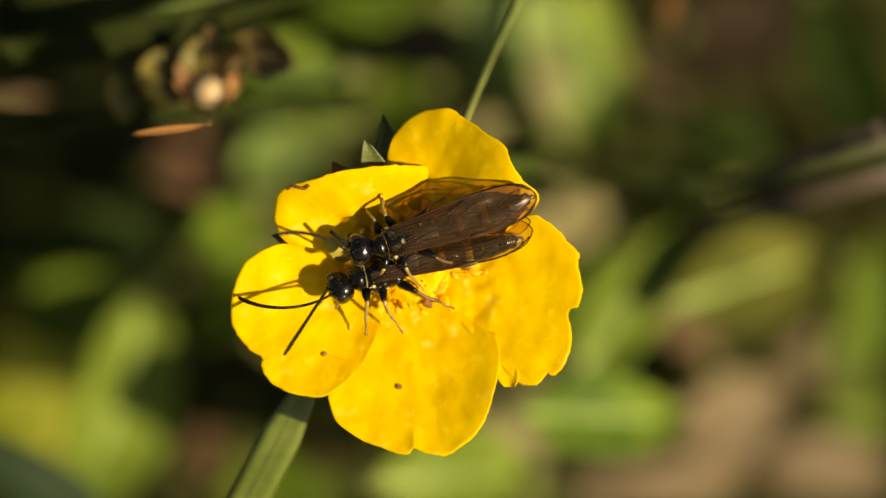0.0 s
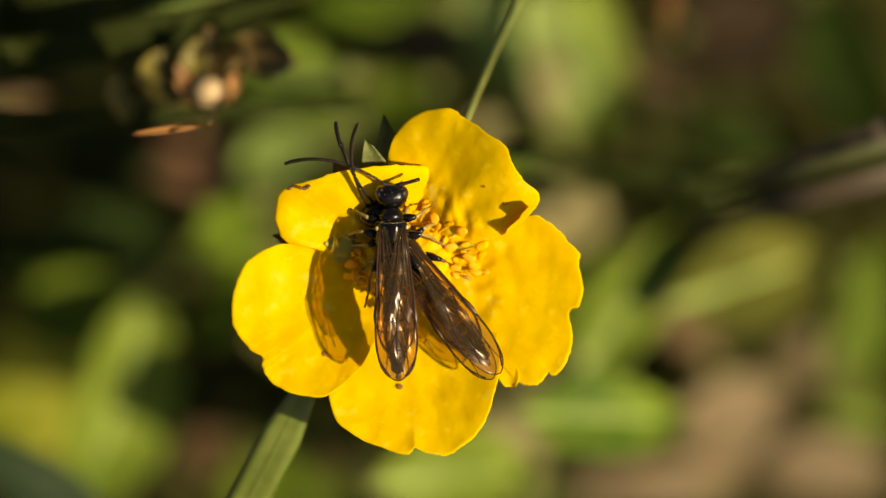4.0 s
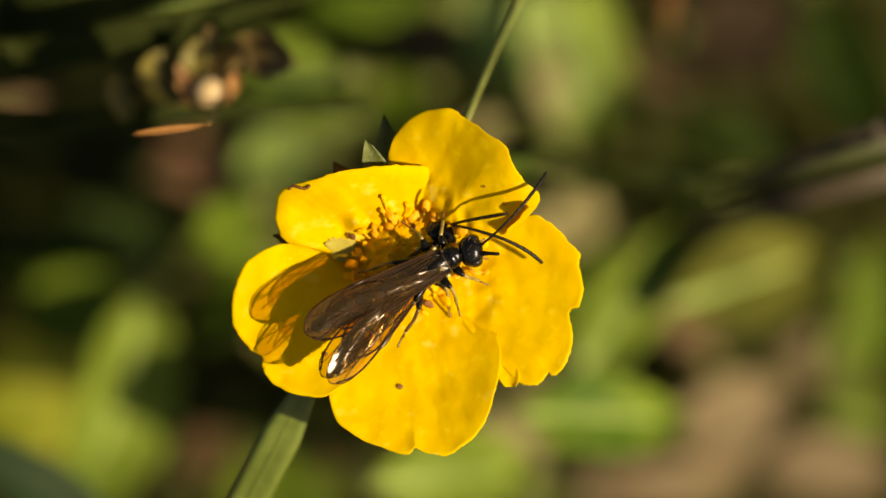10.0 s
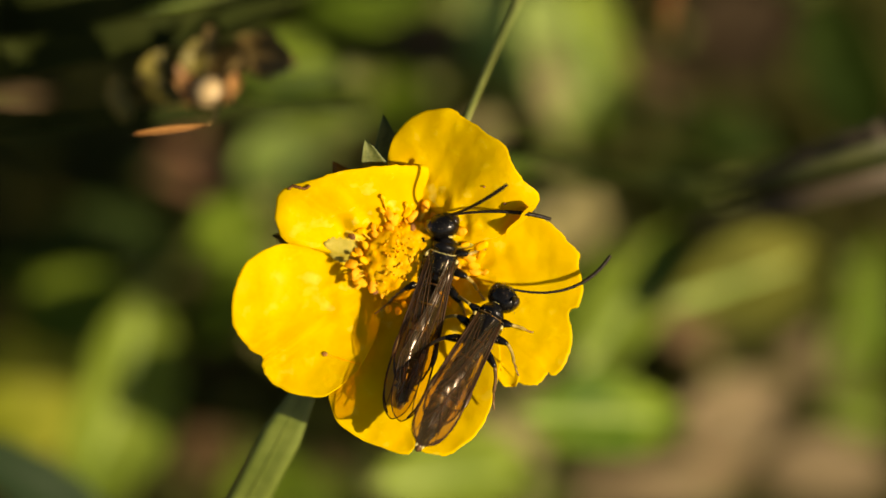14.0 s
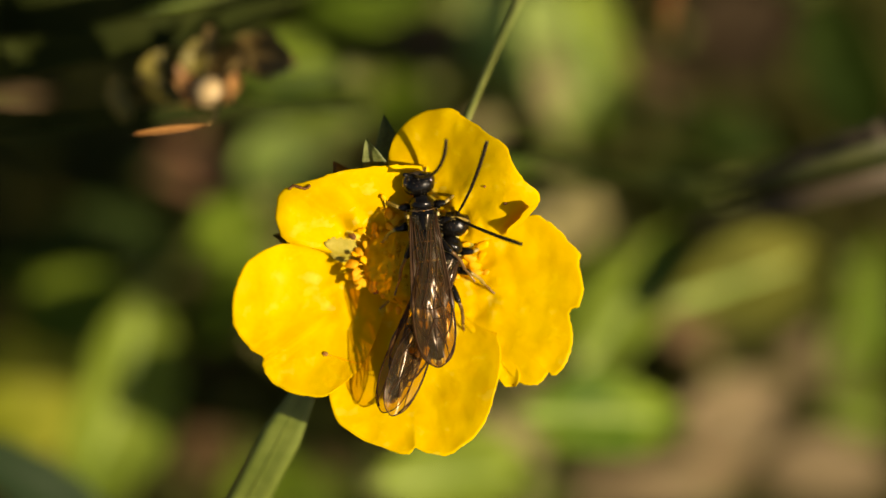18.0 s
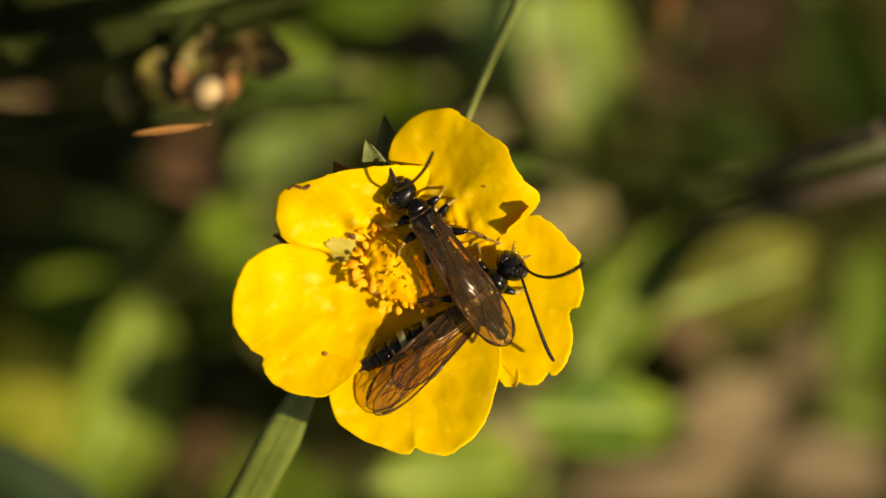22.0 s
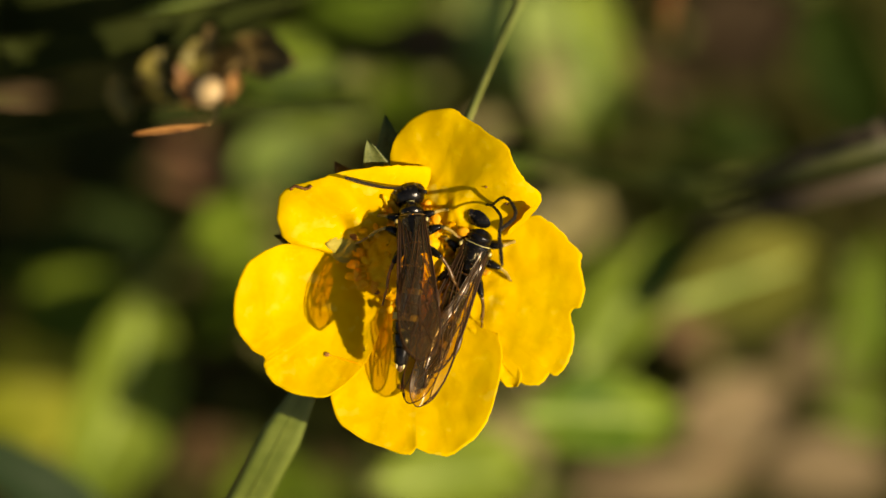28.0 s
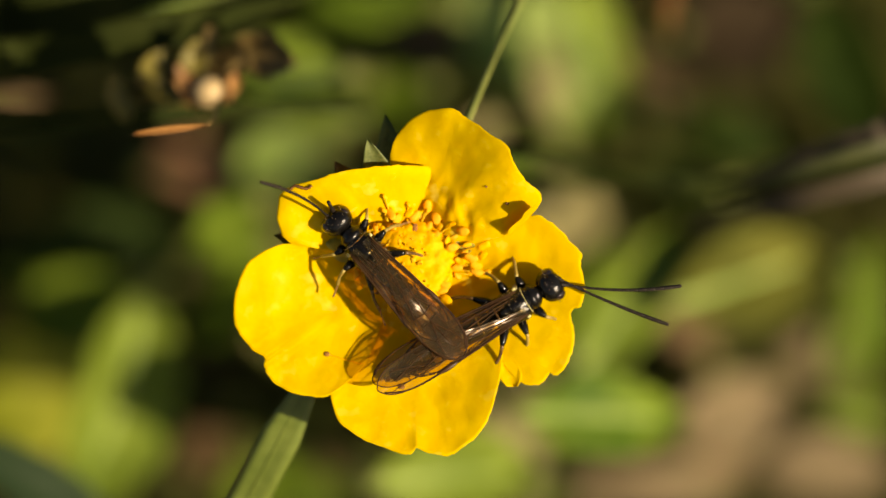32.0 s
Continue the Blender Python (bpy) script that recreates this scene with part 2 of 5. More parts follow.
# ---- mesh helpers, in millimetres ----
def part(name, bm, mat, parent=None, label=""):
    """One mesh object made from a bmesh in millimetres."""
    bmesh.ops.scale(bm, vec=(MM, MM, MM), verts=bm.verts)
    mesh = bpy.data.meshes.new(name)
    bm.to_mesh(mesh)
    bm.free()
    for p in mesh.polygons:
        p.use_smooth = True
    mesh.materials.append(mat)
    ob = new(name, mesh)
    if parent:
        ob.parent = parent
    return tagged(ob, label) if label else ob


def blob(bm, centre, size, turn=None, rings=10, sides=16, square=2.0):
    """An ellipsoid with radii size; square over 2 flattens it towards a box."""
    m = Matrix.Translation(centre) @ (turn or Matrix.Identity(4))
    grid = []
    for i in range(rings + 1):
        a = math.pi * i / rings
        row = []
        for j in range(sides):
            b = 2 * math.pi * j / sides
            d = Vector((math.cos(a), math.sin(a) * math.cos(b), math.sin(a) * math.sin(b)))
            n = sum(abs(c) ** square for c in d) ** (1 / square)
            d = d / n
            row.append(bm.verts.new(m @ Vector((d.x * size[0], d.y * size[1], d.z * size[2]))))
            if i in (0, rings):
                break
        grid.append(row)
    for i in range(rings):
        p, q = grid[i], grid[i + 1]
        for j in range(sides):
            k = (j + 1) % sides
            if len(p) == 1:
                bm.faces.new((p[0], q[j], q[k]))
            elif len(q) == 1:
                bm.faces.new((p[j], q[0], p[k]))
            else:
                bm.faces.new((p[j], q[j], q[k], p[k]))
    return bm


def tube(bm, points, radii, sides=8):
    """A closed tube along points with a radius at each."""
    pts = [Vector(p) for p in points]
    rings = []
    ref = Vector((0.13, 0.21, 1)).normalized()
    for i, p in enumerate(pts):
        d = (pts[min(i + 1, len(pts) - 1)] - pts[max(i - 1, 0)]).normalized()
        if abs(d.dot(ref)) > 0.95:
            ref = Vector((0.2, 1, 0.1)).normalized()
        a = d.cross(ref).normalized()
        b = d.cross(a)
        rings.append([bm.verts.new(p + (a * math.cos(2 * math.pi * j / sides) + b * math.sin(2 * math.pi * j / sides)) * radii[i]) for j in range(sides)])
    for p, q in zip(rings, rings[1:]):
        for j in range(sides):
            k = (j + 1) % sides
            bm.faces.new((p[j], p[k], q[k], q[j]))
    bm.faces.new(rings[0][::-1])
    bm.faces.new(rings[-1])
    return bm


def sheet(bm, shape, nu, nv, thick=0.0):
    """A sheet shape(s, t) over s in 0..1 and t in -1..1; thick gives it a second skin and closed edges."""
    def skin(off):
        rows = []
        for i in range(nu + 1):
            rows.append([bm.verts.new(shape(i / nu, -1 + 2 * j / nv) + Vector((0, 0, off))) for j in range(nv + 1)])
        return rows
    top = skin(0)
    for i in range(nu):
        for j in range(nv):
            bm.faces.new((top[i][j], top[i + 1][j], top[i + 1][j + 1], top[i][j + 1]))
    if thick:
        low = skin(-thick)
        for i in range(nu):
            for j in range(nv):
                bm.faces.new((low[i][j], low[i][j + 1], low[i + 1][j + 1], low[i + 1][j]))
        ring = [(i, 0) for i in range(nu)] + [(nu, j) for j in range(nv)] + [(i, nv) for i in range(nu, 0, -1)] + [(0, j) for j in range(nv, 0, -1)]
        for (a, b), (c, d) in zip(ring, ring[1:] + ring[:1]):
            bm.faces.new((top[a][b], low[a][b], low[c][d], top[c][d]))
    return bm


def smooth(points, steps=6):
    """A rounded line through points."""
    pts = [Vector(p) for p in points]
    pts = [pts[0] * 2 - pts[1]] + pts + [pts[-1] * 2 - pts[-2]]
    out = []
    for i in range(1, len(pts) - 2):
        p0, p1, p2, p3 = pts[i - 1:i + 3]
        for k in range(steps):
            t = k / steps
            out.append(0.5 * (2 * p1 + (p2 - p0) * t + (2 * p0 - 5 * p1 + 4 * p2 - p3) * t * t + (3 * p1 - p0 - 3 * p2 + p3) * t ** 3))
    return out + [pts[-2]]


# ---- ground ----
def build_ground():
    lines = [-1500, -300, -60, -12, -3, -1, -0.5, -0.3]
    lines = lines + [-0.2 + 0.008 * i for i in range(51)] + [-a for a in lines[::-1]]
    bm = bmesh.new()
    rows = []
    for y in lines:
        row = []
        for x in lines:
            z = 0.0
            if max(abs(x), abs(y)) < 0.3:
                z = (noise.noise(Vector((x * 45, y * 45, 0))) - 0.8) * 0.005
            row.append(bm.verts.new((x / MM, y / MM, z / MM)))
        rows.append(row)
    for p, q in zip(rows, rows[1:]):
        for i in range(len(p) - 1):
            bm.faces.new((p[i], p[i + 1], q[i + 1], q[i]))
    tagged(part("ground", bm, SOIL), "dark bare soil under the meadow plants", "ground", kind="structure")


build_ground()


# ---- the flower ----
CENTRE = Vector((-2.1, -0.9, -2.9))


def rim_at(handles, t):
    """A point of the rounded rim through handles, t from -1 to 1."""
    x = (t + 1) / 2 * (len(handles) - 1)
    i = min(int(x), len(handles) - 2)
    f = x - i
    p1, p2 = handles[i], handles[i + 1]
    p0 = handles[i - 1] if i else p1 * 2 - p2
    p3 = handles[i + 2] if i + 2 < len(handles) else p2 * 2 - p1
    return 0.5 * (2 * p1 + (p2 - p0) * f + (2 * p0 - 5 * p1 + 4 * p2 - p3) * f * f + (3 * p1 - p0 - 3 * p2 + p3) * f ** 3)


def petal_shape(rim, bowl, seed, ruffle=0.22, crinkle=0.0, roll=0.0, bend=0.86, jag=0.09):
    """A petal that rises from the heart to its rim; bowl over 1 keeps it flat near the heart, crinkle creases its base."""
    handles = [Vector(p) for p in rim]

    def shape(s, t):
        rim_point = rim_at(handles, t)
        near = [rim_at(handles, max(-1, min(1, t + d))) for d in (-0.16, -0.11, -0.05, 0.05, 0.11, 0.16)]
        end = (sum(near, Vector((0, 0, 0))) / 6).lerp(rim_point, s ** 5)
        out = Vector((end.x - CENTRE.x, end.y - CENTRE.y, 0))
        edge = jag * (noise.noise(Vector((t * 9, 1, seed))) + 0.8 * noise.noise(Vector((t * 30, 0, seed)))) * s ** 4
        foot = CENTRE + out.normalized() * 0.9
        p = foot.lerp(end, s) + out.normalized() * edge
        p.z = CENTRE.z + (end.z - CENTRE.z) * s ** bowl
        q = Vector((p.x, p.y, seed))
        p.z += ruffle * noise.noise(q * 0.33) * s + 0.10 * noise.noise(q * 0.8) * (0.4 + 0.6 * s) + 0.02 * noise.noise(q * 2.2)
        p.z += 0.007 * math.sin(t * 26 + 3 * noise.noise(q * 0.4)) * s * (1 - 0.5 * s)
        fold = noise.noise(q * 0.8) + 0.6 * noise.noise(q * 1.6) + 0.12 * noise.noise(q * 4)
        p.z += crinkle * fold * math.exp(-((s - 0.38) / 0.17) ** 2)
        p.z -= roll * max(0.0, (s - bend) / (1 - bend)) ** 2
        return p
    return shape


SURFACE = []


def on_petal(u, v):
    """The height of the petals at u, v."""
    away = (GRID[:, 0] - u) ** 2 + (GRID[:, 1] - v) ** 2
    near = away.argsort()[:4]
    return float(GRID[near, 2].max()) if away[near[0]] < 0.5 else -9.0


def build_flower():
    flower = tagged(new("cinquefoil_flower"), "open yellow five-petalled cinquefoil with orange stamens on a thin stalk", "flower")
    flower.matrix_world = FRAME
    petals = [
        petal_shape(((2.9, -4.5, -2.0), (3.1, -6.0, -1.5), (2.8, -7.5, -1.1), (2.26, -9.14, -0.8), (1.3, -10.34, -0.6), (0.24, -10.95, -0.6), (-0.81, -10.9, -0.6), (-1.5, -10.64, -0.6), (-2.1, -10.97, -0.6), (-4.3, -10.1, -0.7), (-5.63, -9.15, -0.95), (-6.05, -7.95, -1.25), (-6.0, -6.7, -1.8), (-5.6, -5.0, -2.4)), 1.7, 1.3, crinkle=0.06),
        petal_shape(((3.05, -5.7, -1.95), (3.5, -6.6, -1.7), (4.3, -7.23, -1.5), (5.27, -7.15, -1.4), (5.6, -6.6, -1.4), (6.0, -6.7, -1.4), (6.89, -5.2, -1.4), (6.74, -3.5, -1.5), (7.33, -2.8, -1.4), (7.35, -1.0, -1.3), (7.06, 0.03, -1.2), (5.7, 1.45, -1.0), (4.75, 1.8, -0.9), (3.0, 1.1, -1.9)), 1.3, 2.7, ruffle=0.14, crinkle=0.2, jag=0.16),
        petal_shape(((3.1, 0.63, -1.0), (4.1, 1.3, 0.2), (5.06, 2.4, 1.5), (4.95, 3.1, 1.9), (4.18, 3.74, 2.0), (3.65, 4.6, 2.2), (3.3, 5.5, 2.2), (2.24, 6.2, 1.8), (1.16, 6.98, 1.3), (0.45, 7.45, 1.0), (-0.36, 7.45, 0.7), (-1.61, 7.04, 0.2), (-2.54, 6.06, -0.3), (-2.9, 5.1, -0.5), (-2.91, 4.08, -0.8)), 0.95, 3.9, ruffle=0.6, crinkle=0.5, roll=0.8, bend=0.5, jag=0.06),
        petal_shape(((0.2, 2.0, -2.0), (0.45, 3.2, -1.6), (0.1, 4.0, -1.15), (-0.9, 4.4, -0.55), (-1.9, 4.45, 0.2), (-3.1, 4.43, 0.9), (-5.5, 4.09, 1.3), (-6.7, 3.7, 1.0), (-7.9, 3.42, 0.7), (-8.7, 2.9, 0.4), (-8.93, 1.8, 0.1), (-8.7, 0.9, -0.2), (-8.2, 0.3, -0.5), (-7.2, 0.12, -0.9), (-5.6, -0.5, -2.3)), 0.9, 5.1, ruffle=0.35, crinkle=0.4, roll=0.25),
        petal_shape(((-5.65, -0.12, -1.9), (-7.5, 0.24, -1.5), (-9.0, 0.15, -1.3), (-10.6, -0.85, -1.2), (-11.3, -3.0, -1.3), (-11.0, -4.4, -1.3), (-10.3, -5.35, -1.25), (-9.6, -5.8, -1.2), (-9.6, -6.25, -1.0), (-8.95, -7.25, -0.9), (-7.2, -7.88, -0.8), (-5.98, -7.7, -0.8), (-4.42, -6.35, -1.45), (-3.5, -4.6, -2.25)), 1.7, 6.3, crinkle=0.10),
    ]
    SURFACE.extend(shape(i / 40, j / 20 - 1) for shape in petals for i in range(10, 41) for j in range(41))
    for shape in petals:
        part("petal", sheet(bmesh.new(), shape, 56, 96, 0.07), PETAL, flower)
    return flower


flower = build_flower()
GRID = np.array([tuple(p) for p in SURFACE])


def add_mark(u, v, size):
    w = on_petal(u, v) + 0.02
    part("spot", blob(bmesh.new(), (u, v, w), (size, size * 0.8, size * 0.3), rings=5, sides=8), PETAL_MARK, flower, "small brown speck on the petal")


def bumpy(bm):
    """Small uneven lumps over a dome."""
    for x in bm.verts:
        x.co.z += 0.20 * noise.noise(x.co * 2.4) + 0.20 * noise.noise(x.co * 4.5)
    return bm


def build_heart():
    rng = random.Random(4)
    part("receptacle", bumpy(blob(bmesh.new(), CENTRE + Vector((0.3, 0.2, 0.88)), (2.5, 2.3, 1.3), None, 40, 72)), HEART, flower, "yellow-orange domed flower centre")
    for i in range(110):
        a, r = i * 2.39996 + rng.uniform(-0.3, 0.3), 2.05 * math.sqrt((i + 0.5) / 110) + rng.uniform(-0.12, 0.12)
        p = CENTRE + Vector((r * math.cos(a) + 0.25, r * math.sin(a) + 0.15, 1.95 - 0.19 * r * r + rng.uniform(-0.12, 0.12)))
        k = rng.uniform(0.7, 1.2)
        turn = Euler((rng.uniform(-0.5, 0.5), rng.uniform(-0.5, 0.5), rng.uniform(0, 6))).to_matrix().to_4x4()
        carpel = blob(bmesh.new(), p, (0.19 * k, 0.15 * k, 0.26), turn, rings=6, sides=9)
        tip = Vector((rng.uniform(-0.2, 0.2), rng.uniform(-0.2, 0.2), rng.uniform(0.26, 0.4)))
        tube(carpel, [p + Vector((0, 0, 0.15)), p + tip * 0.7, p + tip], (0.05, 0.045, 0.06), 6)
        part("carpel", carpel, CARPEL, flower)
    for i in range(62):
        a = 2 * math.pi * (i + rng.uniform(-0.45, 0.45)) / 31
        r = rng.uniform(2.1, 2.8) if i < 31 else rng.uniform(2.7, 3.5)
        if i >= 50:
            a, r = rng.uniform(-0.2, 1.9), rng.uniform(3.0, 4.3)
        foot = CENTRE + Vector((1.5 * math.cos(a), 1.5 * math.sin(a), 0.7))
        top = CENTRE + Vector((r * math.cos(a) + 0.2, r * math.sin(a) * 0.95, rng.uniform(1.2, 1.7)))
        top.z = max(top.z, on_petal(top.x, top.y) + 0.2)
        mid = (foot + top) / 2 + Vector((0.25 * math.cos(a), 0.25 * math.sin(a), 0.15))
        stamen = part("stamen", tube(bmesh.new(), smooth([foot, mid, top], 4), [0.05] * 9, 6), FILAMENT, flower)
        turn = Euler((rng.uniform(-0.5, 0.5), rng.uniform(-0.5, 0.5), a + rng.uniform(-0.9, 0.9))).to_matrix().to_4x4()
        size = rng.choice((0.4, 0.55, 0.7, 0.85))
        anther = blob(bmesh.new(), top, (0.44 * size, 0.29 * size, 0.17 * size), turn, 10, 14, 2.3)
        for x in anther.verts:
            x.co += Vector([0.06 * noise.noise(x.co * 3 + Vector((k * 7, i, 0))) for k in range(3)])
        old = i in (7, 19, 26, 44)
        part("anther", anther, ANTHER_OLD if old else (ANTHER, CARPEL, ANTHER, HEART)[i % 4], stamen, "withered brown anther" if old else "")
    # Sepals glimpsed through petal gaps, added as small sheets above the petals.
    for a, r, w, long, wide in ((164, 3.5, 0.5, 0.9, 0.75), (17, 3.2, 0.7, 0.7, 0.45)):
        def gap_sepal(s, t, a=radians(a), r=r, w=w, long=long, wide=wide):
            y = wide * t * math.sin(math.pi * (0.15 + 0.83 * s)) ** 0.8
            x = r + long * 2 * (s - 0.5)
            p = CENTRE + Vector((x * math.cos(a) - y * math.sin(a), x * math.sin(a) + y * math.cos(a), w + 0.25 * s + 0.2 * t * t))
            p.z = max(p.z, on_petal(p.x, p.y) + 0.06 - 0.15 * t * t)
            return p
        part("nectary", sheet(bmesh.new(), gap_sepal, 10, 8, 0.06), SEPAL_PATCH, flower, "pale green scale between the petal bases")
    # First two split one sepal: shade-coloured half, raised paler half for its lit patch.
    for k, (a, l, lift, mat) in enumerate(((97.5, 8.2, 1.0, SEPAL_SHADED), (106.5, 7.05, 4.2, SEPAL), (124, 6.7, 3.2, HUSK_BROWN), (167, 7.2, 1.2, HUSK), (32, 6.8, -1.2, SEPAL), (-40, 6.6, -1.6, SEPAL), (-118, 6.4, -1.5, SEPAL), (240, 6.4, -1.5, SEPAL))):
        ca, sa = math.cos(radians(a)), math.sin(radians(a))

        def sepal(s, t, ca=ca, sa=sa, l=l, lift=lift):
            wide = (1.35 if l > 7 else 1.6) * math.sin(math.pi * min(1, 0.25 + 0.75 * s)) ** 0.9 + 0.02
            return CENTRE + Vector((ca * l * s - sa * wide * t, sa * l * s + ca * wide * t, -0.7 + lift * s + 0.25 * t * t))
        part("sepal", sheet(bmesh.new(), sepal, 14, 6, 0.06), mat, flower)
    line = smooth([CENTRE + Vector((0, 0, -0.4)), (-0.5, 2.5, -5.5), (1.5, 7.55, -7), (2.89, 10.85, -11), (4.04, 13.46, -16), (5.15, 16.2, -30), (7.36, 23.77, -143.55)], 6)
    part("stalk", tube(bmesh.new(), line, [0.28 - 0.006 * min(i, 20) for i in range(len(line))], 10), STEM, flower, "thin green flower stalk")


build_heart()


for spot in ((-2.31, -7.35, 0.19), (-6.3, -5.61, 0.17), (3.3, 2.4, 0.1), (2.2, 3.3, 0.08)):
    add_mark(*spot)


def lip(s, t):
    a = math.pi * (0.15 + 0.7 * s)
    return Vector((3.4 + 0.62 * t * math.sin(a) + 0.2 * s, -6.0 - 1.35 * s, -2.0 + 0.5 * s + 0.25 * t * t))


part("petal_fold", sheet(bmesh.new(), lip, 10, 8, 0.06), PETAL, flower)


def upturned(s, t):
    """The crumpled margin that stands up where two petals meet."""
    u, v = 4.85 - 1.45 * s, 2.3 - 1.6 * s
    tall = (t + 1) * 0.72 * (math.sin(math.pi * (0.1 + 0.82 * s)) ** 0.8) * (1 + 0.3 * math.sin(9 * s + 0.6))
    wave = noise.noise(Vector((s * 4, t * 0.5, 3)))
    return Vector((u - 0.2 * tall + 0.2 * wave, v + 0.15 * wave, 0.95 - 2.0 * s + tall))


part("petal_fold", sheet(bmesh.new(), upturned, 28, 12, 0.06), PETAL, flower, "crumpled upturned petal margin")
curl = [Vector((u, v, on_petal(u, v) + 0.03)) for u, v in ((-8.2, 3.15), (-7.95, 3.35), (-7.65, 3.27), (-7.3, 3.2), (-7.05, 3.35))]
part("scorched_edge", tube(bmesh.new(), smooth(curl, 4), [0.05 + 0.06 * math.sin(i * 1.9) ** 2 for i in range(17)], 6), PETAL_MARK, flower, "brown scorched petal edge")
crease = [Vector((u, v, on_petal(u, v) + 0.01)) for u, v in ((-6.3, -5.61), (-5.5, -5.85), (-4.4, -6.15))]
part("crease", tube(bmesh.new(), smooth(crease, 4), [0.045, 0.04, 0.035, 0.03, 0.03, 0.03, 0.025, 0.02, 0.02], 5), ANTHER, flower, "thin ochre crease on the petal")


# ---- plants behind ----
def ground_below(p):
    """Where a stalk that leans back from p meets the soil."""
    return p - W * (p.z / W.z)


def leaf(name, base, tip, width, mat, label, category="leaf", face=(0, 0, 1), cup=0.4, blunt=0.75, group=""):
    """A broad leaf on its own leafstalk rooted in the soil; base and tip in plan axes."""
    thing = tagged(new(name), label, category, group)
    a, b = at(*base), at(*tip)
    thing.location = ground_below(a)
    foot = thing.location
    axis = b - a
    length = axis.length
    axis.normalize()
    up = Vector(face).normalized()
    side = up.cross(axis).normalized()
    up = axis.cross(side)
    seed = base[0] * 3.1 + tip[1]

    def shape(s, t):
        wide = width * MM * 0.5 * (math.sin(math.pi * min(1, 0.03 + 0.97 * s)) ** blunt)
        wide *= 1 + 0.05 * math.sin(s * 34) * abs(t) + 0.28 * noise.noise(Vector((s * 3.2, 2 if t > 0 else 5, seed)))
        p = a + axis * length * s + side * t * wide
        p += up * (cup * width * MM * (abs(t) ** 1.4 - 0.4) * 0.5 + 0.12 * length * math.sin(math.pi * s) * 0.5 + 0.04 * width * MM * noise.noise(Vector((s * 4, t * 3, seed))))
        return (p - foot) / MM
    part("blade", sheet(bmesh.new(), shape, 18, 12, 0.25), mat, thing)
    rib = [shape(i / 10, 0) + Vector((0, 0, -0.1)) for i in range(10)]
    part("midrib", tube(bmesh.new(), rib, [0.55 - 0.04 * i for i in range(10)], 6), LEAF_PALE if mat in (LEAF, LEAF_MID, LEAF_SOFT, LEAF_OVAL) else mat, thing)
    top = (a - foot) / MM
    line = smooth([(0, 0, -4.5), top * 0.5 - axis * 2, top], 5)
    part("leafstalk", tube(bmesh.new(), line, [0.7] * len(line), 8), STEM, thing)
    return thing


def grass(name, points, width, mat, label, fold=0.3, category="grass blade", to_ground=True):
    """A long narrow blade through points of the plan, rooted in the soil."""
    pts = [at(*p) for p in points]
    foot = ground_below(pts[0])
    thing = tagged(new(name), label, category)
    thing.location = foot
    if to_ground:
        pts = [foot + Vector((0, 0, -0.005))] + pts
    line = smooth([(p - foot) / MM for p in pts], 8)
    n = len(line) - 1
    view = W

    def shape(s, t):
        i = min(n - 1, int(s * n))
        k = s * n - i
        p = line[i].lerp(line[i + 1], k)
        d = (line[min(n, i + 1)] - line[max(0, i - 1)]).normalized()
        side = d.cross(view)
        side = side.normalized() if side.length > 0.05 else U
        up = side.cross(d)
        wide = width * 0.5 * min(1, 0.5 + 2 * s) * min(1, (1.02 - s) * 3.5)
        return p + side * t * wide + up * abs(t) * fold * wide
    part("blade", sheet(bmesh.new(), shape, n * 2, 4, 0.12), mat, thing)
    rib = [shape(i / 24, 0) for i in range(24)]
    part("midrib", tube(bmesh.new(), rib, [width * (0.07 - 0.0022 * i) for i in range(24)], 6), mat, thing)
    return thing


